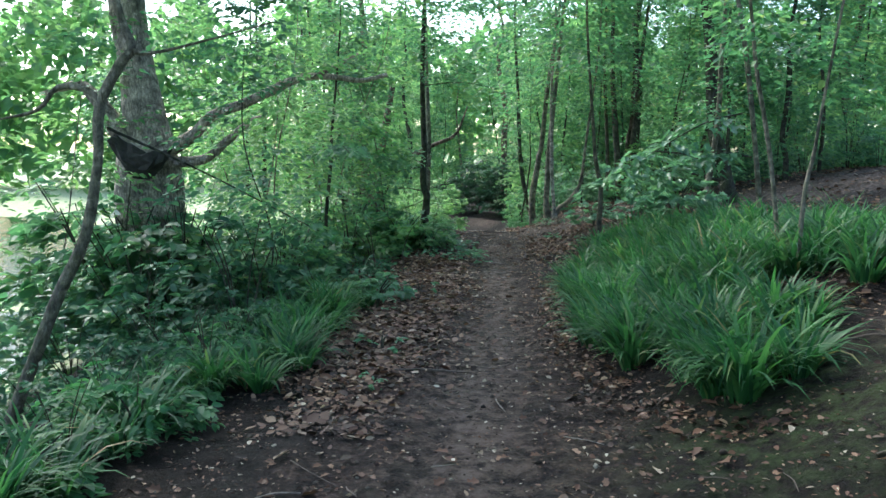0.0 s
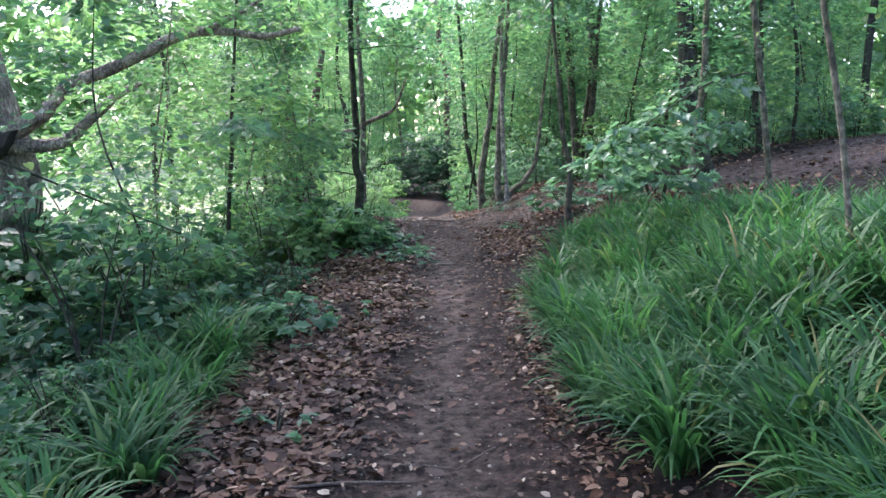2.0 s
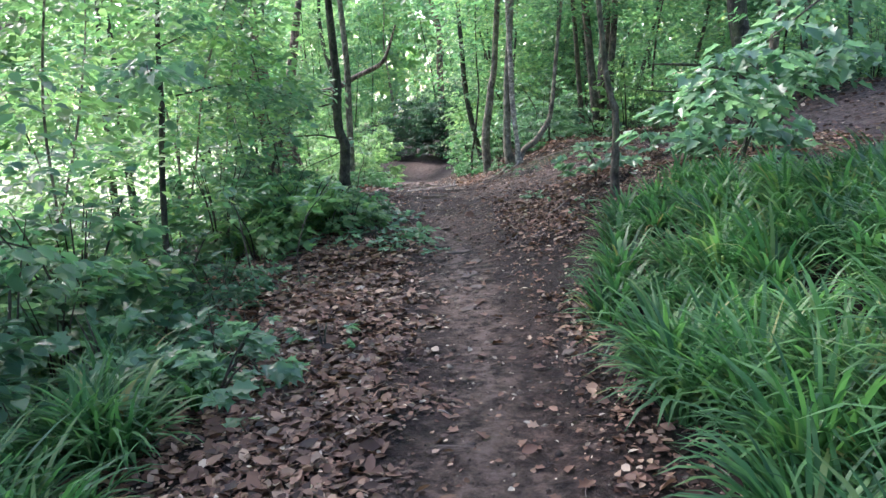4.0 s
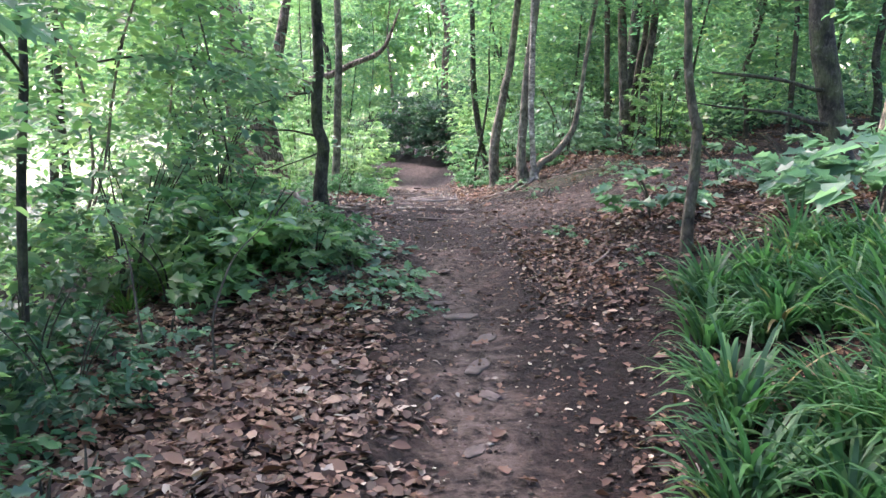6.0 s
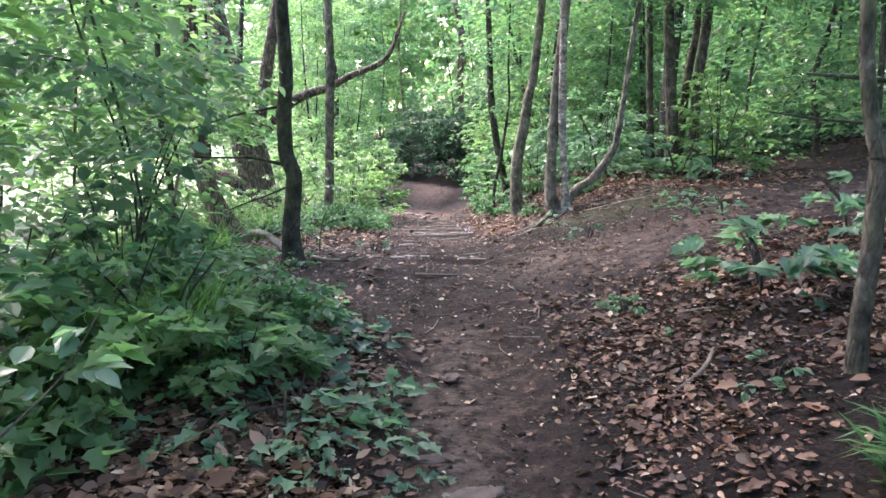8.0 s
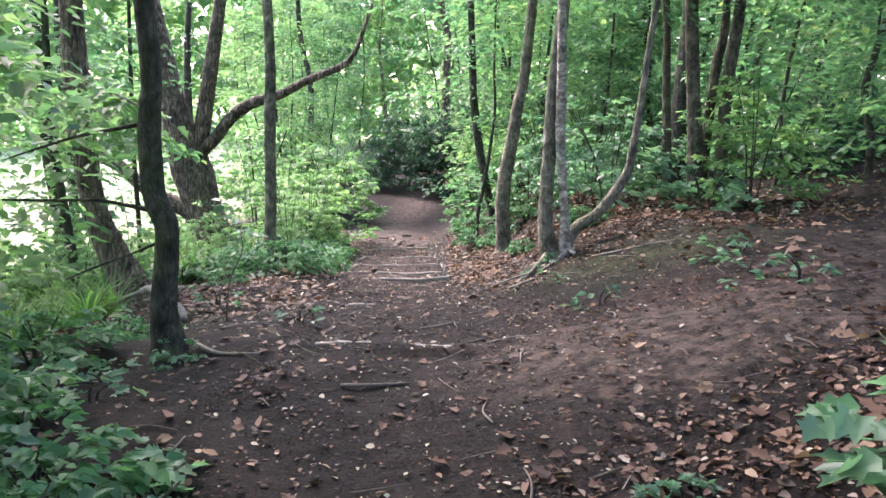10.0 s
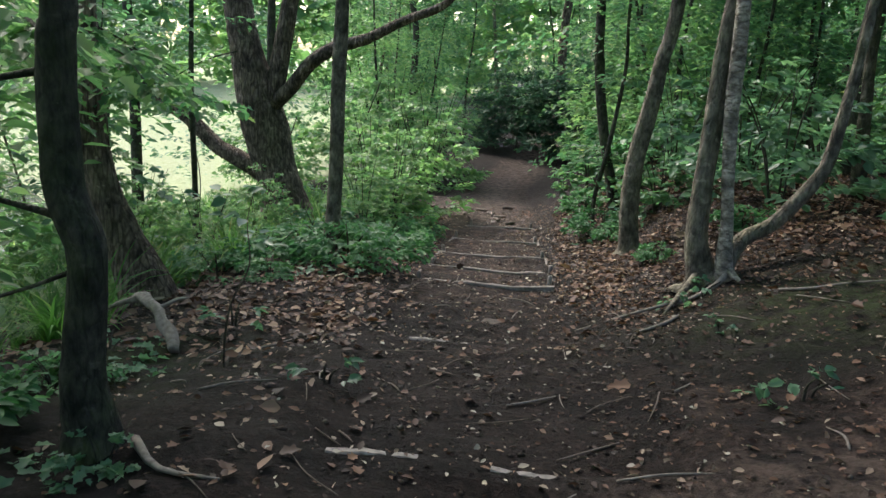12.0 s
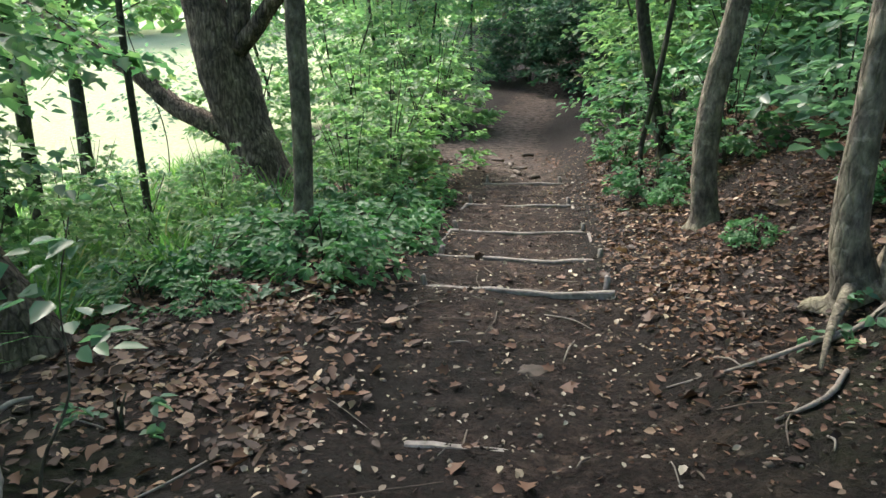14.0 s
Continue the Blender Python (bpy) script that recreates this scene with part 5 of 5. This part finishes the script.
# ---- steps: boards pegged across the path ----
def step_board(y, x0, x1, seed, broken=()):
    rng = np.random.RandomState(seed)
    zc = float(path_z(y))
    xm = (x0 + x1) / 2
    t = thing("step_board", xm, y, zc, "weathered plank edging an earth step, pegged at its ends", "step", "earth steps")
    spans = broken or [(x0, x1)]
    skew = 0.02 if broken else -0.15 if y < 17 else -0.06
    tilt = 0.085 if y < 17 else 0.03
    for a, b in spans:
        bm = bmesh.new()
        nseg = 10
        rings = []
        for k in range(nseg + 1):
            f = k / nseg
            x = a + (b - a) * f
            zt = (0.0 if broken else 0.026 + tilt * (x - xm)) + 0.008 * math.sin(5 * x + seed) + rng.uniform(-0.006, 0.006)
            yy = 0.012 * math.sin(3 * x + seed) + skew * (x - xm)
            ring = [(-0.021, -0.10), (-0.02, zt - 0.008), (-0.014, zt), (0.013, zt + rng.uniform(-0.004, 0.003)), (0.02, zt - 0.01), (0.021, -0.10)]
            rings.append([bm.verts.new((x - xm, yy + p, q)) for p, q in ring])
        for r1, r2 in zip(rings[:-1], rings[1:]):
            for k in range(6):
                bm.faces.new((r1[k], r1[(k + 1) % 6], r2[(k + 1) % 6], r2[k]))
        bm.faces.new(rings[0][::-1])
        bm.faces.new(rings[-1])
        part("plank", bm, BOARD, t)
    for x in () if broken else (x0 + 0.05, x1 - 0.05):
        V, Fc = tube([(x - xm, skew * (x - xm) + 0.05, -0.2, 0.024), (x - xm, skew * (x - xm) + 0.055, 0.0, 0.024), (x - xm + rng.uniform(-0.02, 0.02), skew * (x - xm) + 0.06, tilt * (x - xm) + 0.08 + rng.uniform(0, 0.04), 0.02)], 7, 2, rng)
        add_mesh("peg", V, Fc, BOARD, t)
    # short planks on edge hold the tread's sides
    for x, way in () if broken or y < 17 or y > 21 else ((x0 + 0.01, -0.04), (x1 - 0.01, 0.03)):
        bm = bmesh.new()
        bmesh.ops.create_cube(bm, size=1.0)
        for v in bm.verts:
            f = 0.5 - v.co.y
            zt = tilt * (x - xm) + (0.035 + rng.uniform(-0.008, 0.008) if v.co.z > 0 else -0.14)
            v.co = Vector((x - xm + v.co.x * 0.035 + way * f, skew * (x - xm) - 0.03 - 0.4 * f, zt))
        bmesh.ops.bevel(bm, geom=bm.edges[:], offset=0.006, segments=1, affect="EDGES")
        part("side_plank", bm, BOARD, t)


for k, (y, x0, x1, br) in enumerate(((12.12, -0.48, 0.6, ((-0.48, -0.12), (0.16, 0.46))), (14.0, -0.5, 0.5, ((-0.5, 0.02), (0.2, 0.5))), (16.27, -0.9, 0.4, ()), (17.3, -0.93, 0.42, ()), (18.35, -0.95, 0.32, ()), (20.0, -1.0, 0.2, ()), (21.5, -0.95, 0.1, ()))):
    step_board(y, x0, x1, 700 + k, br)
for k, (x, y, l, a) in enumerate(((-0.55, 22.3, 0.3, 110), (-0.7, 23.2, 0.35, 100), (-0.3, 22.0, 0.22, 60), (-0.95, 23.9, 0.25, 140), (-1.15, 22.8, 0.28, 95), (-0.5, 24.6, 0.2, 30))):
    V, Fc = tube([(-l / 2, 0, 0, 0.028), (0, 0.01, 0.01, 0.03), (l / 2, 0, 0, 0.024)], 8, 3, np.random.RandomState(k))
    ob = add_mesh("side_log", V, Fc, TWIG)
    ob.matrix_world = pose(x, y, ground_z(x, y) + 0.02, 0, 4, a)
    tagged(ob, "short round log edging the earth steps", "log", "step edging")


# ---- sticks, roots, stones and the fallen branch ----
def stick(rows, label, mat=TWIG, name="stick", seed=1):
    rows = [(x, y, ground_z(x, y) + dz, r) for x, y, dz, r in rows]
    b = (rows[0][0], rows[0][1], rows[0][2])
    V, Fc = tube(rows, 6, 3, np.random.RandomState(seed))
    ob = add_mesh(name, V - np.array(b), Fc, mat)
    ob.matrix_world = pose(*b)
    return tagged(ob, label, "stick")


stick([(-0.21, 11.31, 0.012, 0.011), (-0.02, 11.37, 0.014, 0.012), (0.15, 11.46, 0.012, 0.008)], "bare brown stick lying on the path")
stick([(-0.55, 1.05, 0.01, 0.007), (-0.3, 1.12, 0.014, 0.009), (0.05, 1.2, 0.012, 0.006)], "bare brown stick lying on the path")
stick([(1.15, 8.35, 0.012, 0.011), (1.32, 8.5, 0.015, 0.013), (1.42, 8.68, 0.014, 0.01)], "short broken stick in leaf litter")
rng = np.random.RandomState(77)
for k in range(170):
    y = rng.uniform(-2, 19) if k < 70 else rng.uniform(9.5, 17)
    x = float(path_x(y)) + rng.normal(0.2, 1.3)
    l, a = rng.uniform(0.08, 0.4), rng.uniform(0, 6.28)
    r = rng.uniform(0.002, 0.0055)
    stick([(x, y, 0.008, r), (x + 0.5 * l * math.cos(a) + rng.normal(0, 0.015), y + 0.5 * l * math.sin(a), 0.016, r), (x + l * math.cos(a), y + l * math.sin(a), 0.01, r * 0.6)], "thin dead twig lying on the ground", TWIG if k % 3 else DRYWOOD, "twig", k)
for k, rows in enumerate(([(1.2, 14.55, 0.01, 0.012), (1.05, 14.3, 0.016, 0.012), (0.85, 14.2, 0.01, 0.006)], [(1.75, 14.6, 0.012, 0.012), (1.95, 14.42, 0.014, 0.01), (2.15, 14.36, 0.006, 0.008), (2.5, 14.25, 0.006, 0.004)],
                          [(1.3, 14.9, 0.02, 0.013), (0.9, 14.75, 0.018, 0.01), (0.55, 14.8, 0.006, 0.005)], [(-1.2, 12.0, 0.03, 0.02), (-1.0, 11.8, 0.016, 0.012), (-0.75, 11.75, 0.004, 0.006)])):
    stick(rows, "exposed pale tree root across the earth", DRYWOOD, "root", 90 + k)
stick([(1.62, 15.2, 0.09, 0.026), (1.56, 15.05, 0.05, 0.024), (1.46, 14.97, 0.02, 0.02), (1.36, 14.9, 0.02, 0.015), (1.22, 14.86, 0.006, 0.008)], "pale bare root at the foot of the clump", DRYWOOD, "root", 99)

b0 = (-1.76, 13.42, ground_z(-1.76, 13.42))
log = thing("fallen_branch", *b0, "bleached crooked fallen branch with peeling bark on the slope", "branch")
for k, rows in enumerate(([(-1.76, 13.42, 0.02, 0.03), (-1.84, 13.53, 0.06, 0.036), (-1.93, 13.6, 0.1, 0.034), (-2.0, 13.7, 0.15, 0.038), (-2.1, 13.78, 0.19, 0.033), (-2.2, 13.88, 0.22, 0.034), (-2.3, 13.96, 0.19, 0.024)],
                          [(-2.24, 13.9, 0.21, 0.018), (-2.42, 13.93, 0.16, 0.014), (-2.6, 13.98, 0.1, 0.012), (-2.85, 14.08, 0.03, 0.007)],
                          [(-2.0, 13.7, 0.16, 0.014), (-1.93, 13.8, 0.2, 0.009), (-1.88, 13.86, 0.21, 0.005)])):
    limb("branch", [(x, y, ground_z(x, y) + dz, r) for x, y, dz, r in rows], DRYWOOD, log, b0, np.random.RandomState(500 + k), 9, per=5, uneven=0.17)


def stone(x, y, l, w, h, spin, seed):
    rng = np.random.RandomState(seed)
    bm = bmesh.new()
    bmesh.ops.create_icosphere(bm, subdivisions=3, radius=1)
    for v in bm.verts:
        k = 1 + 0.45 * noise.noise(v.co * 1.5 + Vector((3.7 * seed, 0, 0))) + 0.2 * noise.noise(v.co * 4 + Vector((0, seed, 0)))
        flat = math.copysign(abs(v.co.z) ** 0.4, v.co.z)
        v.co = Vector((v.co.x * l * k, v.co.y * w * k, max(flat, -0.5) * h * 0.55 + 0.006 * noise.noise(v.co * 6)))
    me = bpy.data.meshes.new("stone")
    bm.to_mesh(me)
    bm.free()
    me.polygons.foreach_set("use_smooth", [True] * len(me.polygons))
    me.materials.append(STONE)
    ob = new("stone", me)
    ob.matrix_world = pose(x, y, ground_z(x, y) + 0.002, rng.uniform(-6, 6), rng.uniform(-6, 6), spin)
    return tagged(ob, "pale worn stone set flush in the path", "stone", "stones in the path")


for k, (x, y, l, w, h, a) in enumerate(((0.27, 6.75, 0.16, 0.055, 0.022, 70), (0.33, 7.25, 0.1, 0.05, 0.02, 60), (0.2, 7.72, 0.13, 0.06, 0.02, 30), (0.03, 8.02, 0.1, 0.04, 0.02, 10), (0.3, 6.35, 0.09, 0.045, 0.018, 120), (0.2, 5.7, 0.07, 0.04, 0.016, 45), (0.1, 9.0, 0.08, 0.05, 0.018, 80), (-0.05, 15.0, 0.09, 0.06, 0.02, 20), (-0.55, 22.9, 0.12, 0.08, 0.06, 20), (-0.75, 23.6, 0.1, 0.07, 0.05, 70))):
    stone(x, y, l, w, h, a, k + 1)

# dark lump added in the oak's crotch for its shadow and wet wood
bm = bmesh.new()
bmesh.ops.create_icosphere(bm, subdivisions=3, radius=1)
for v in bm.verts:
    k = 1 + 0.35 * noise.noise(v.co * 2.2)
    v.co = Vector((v.co.x * 0.42 * k, v.co.y * 0.26 * k, v.co.z * 0.22 * k + (0.3 * v.co.x * v.co.x - 0.14 * v.co.x) * k))
me = bpy.data.meshes.new("burr")
bm.to_mesh(me)
bm.free()
me.materials.append(CROTCH_SHADE)
burr = new("burr", me)
burr.matrix_world = pose(-5.06, 6.46, 1.5)
tagged(burr, "dark lump added for the shadowed, wet crotch of the oak", "burr")
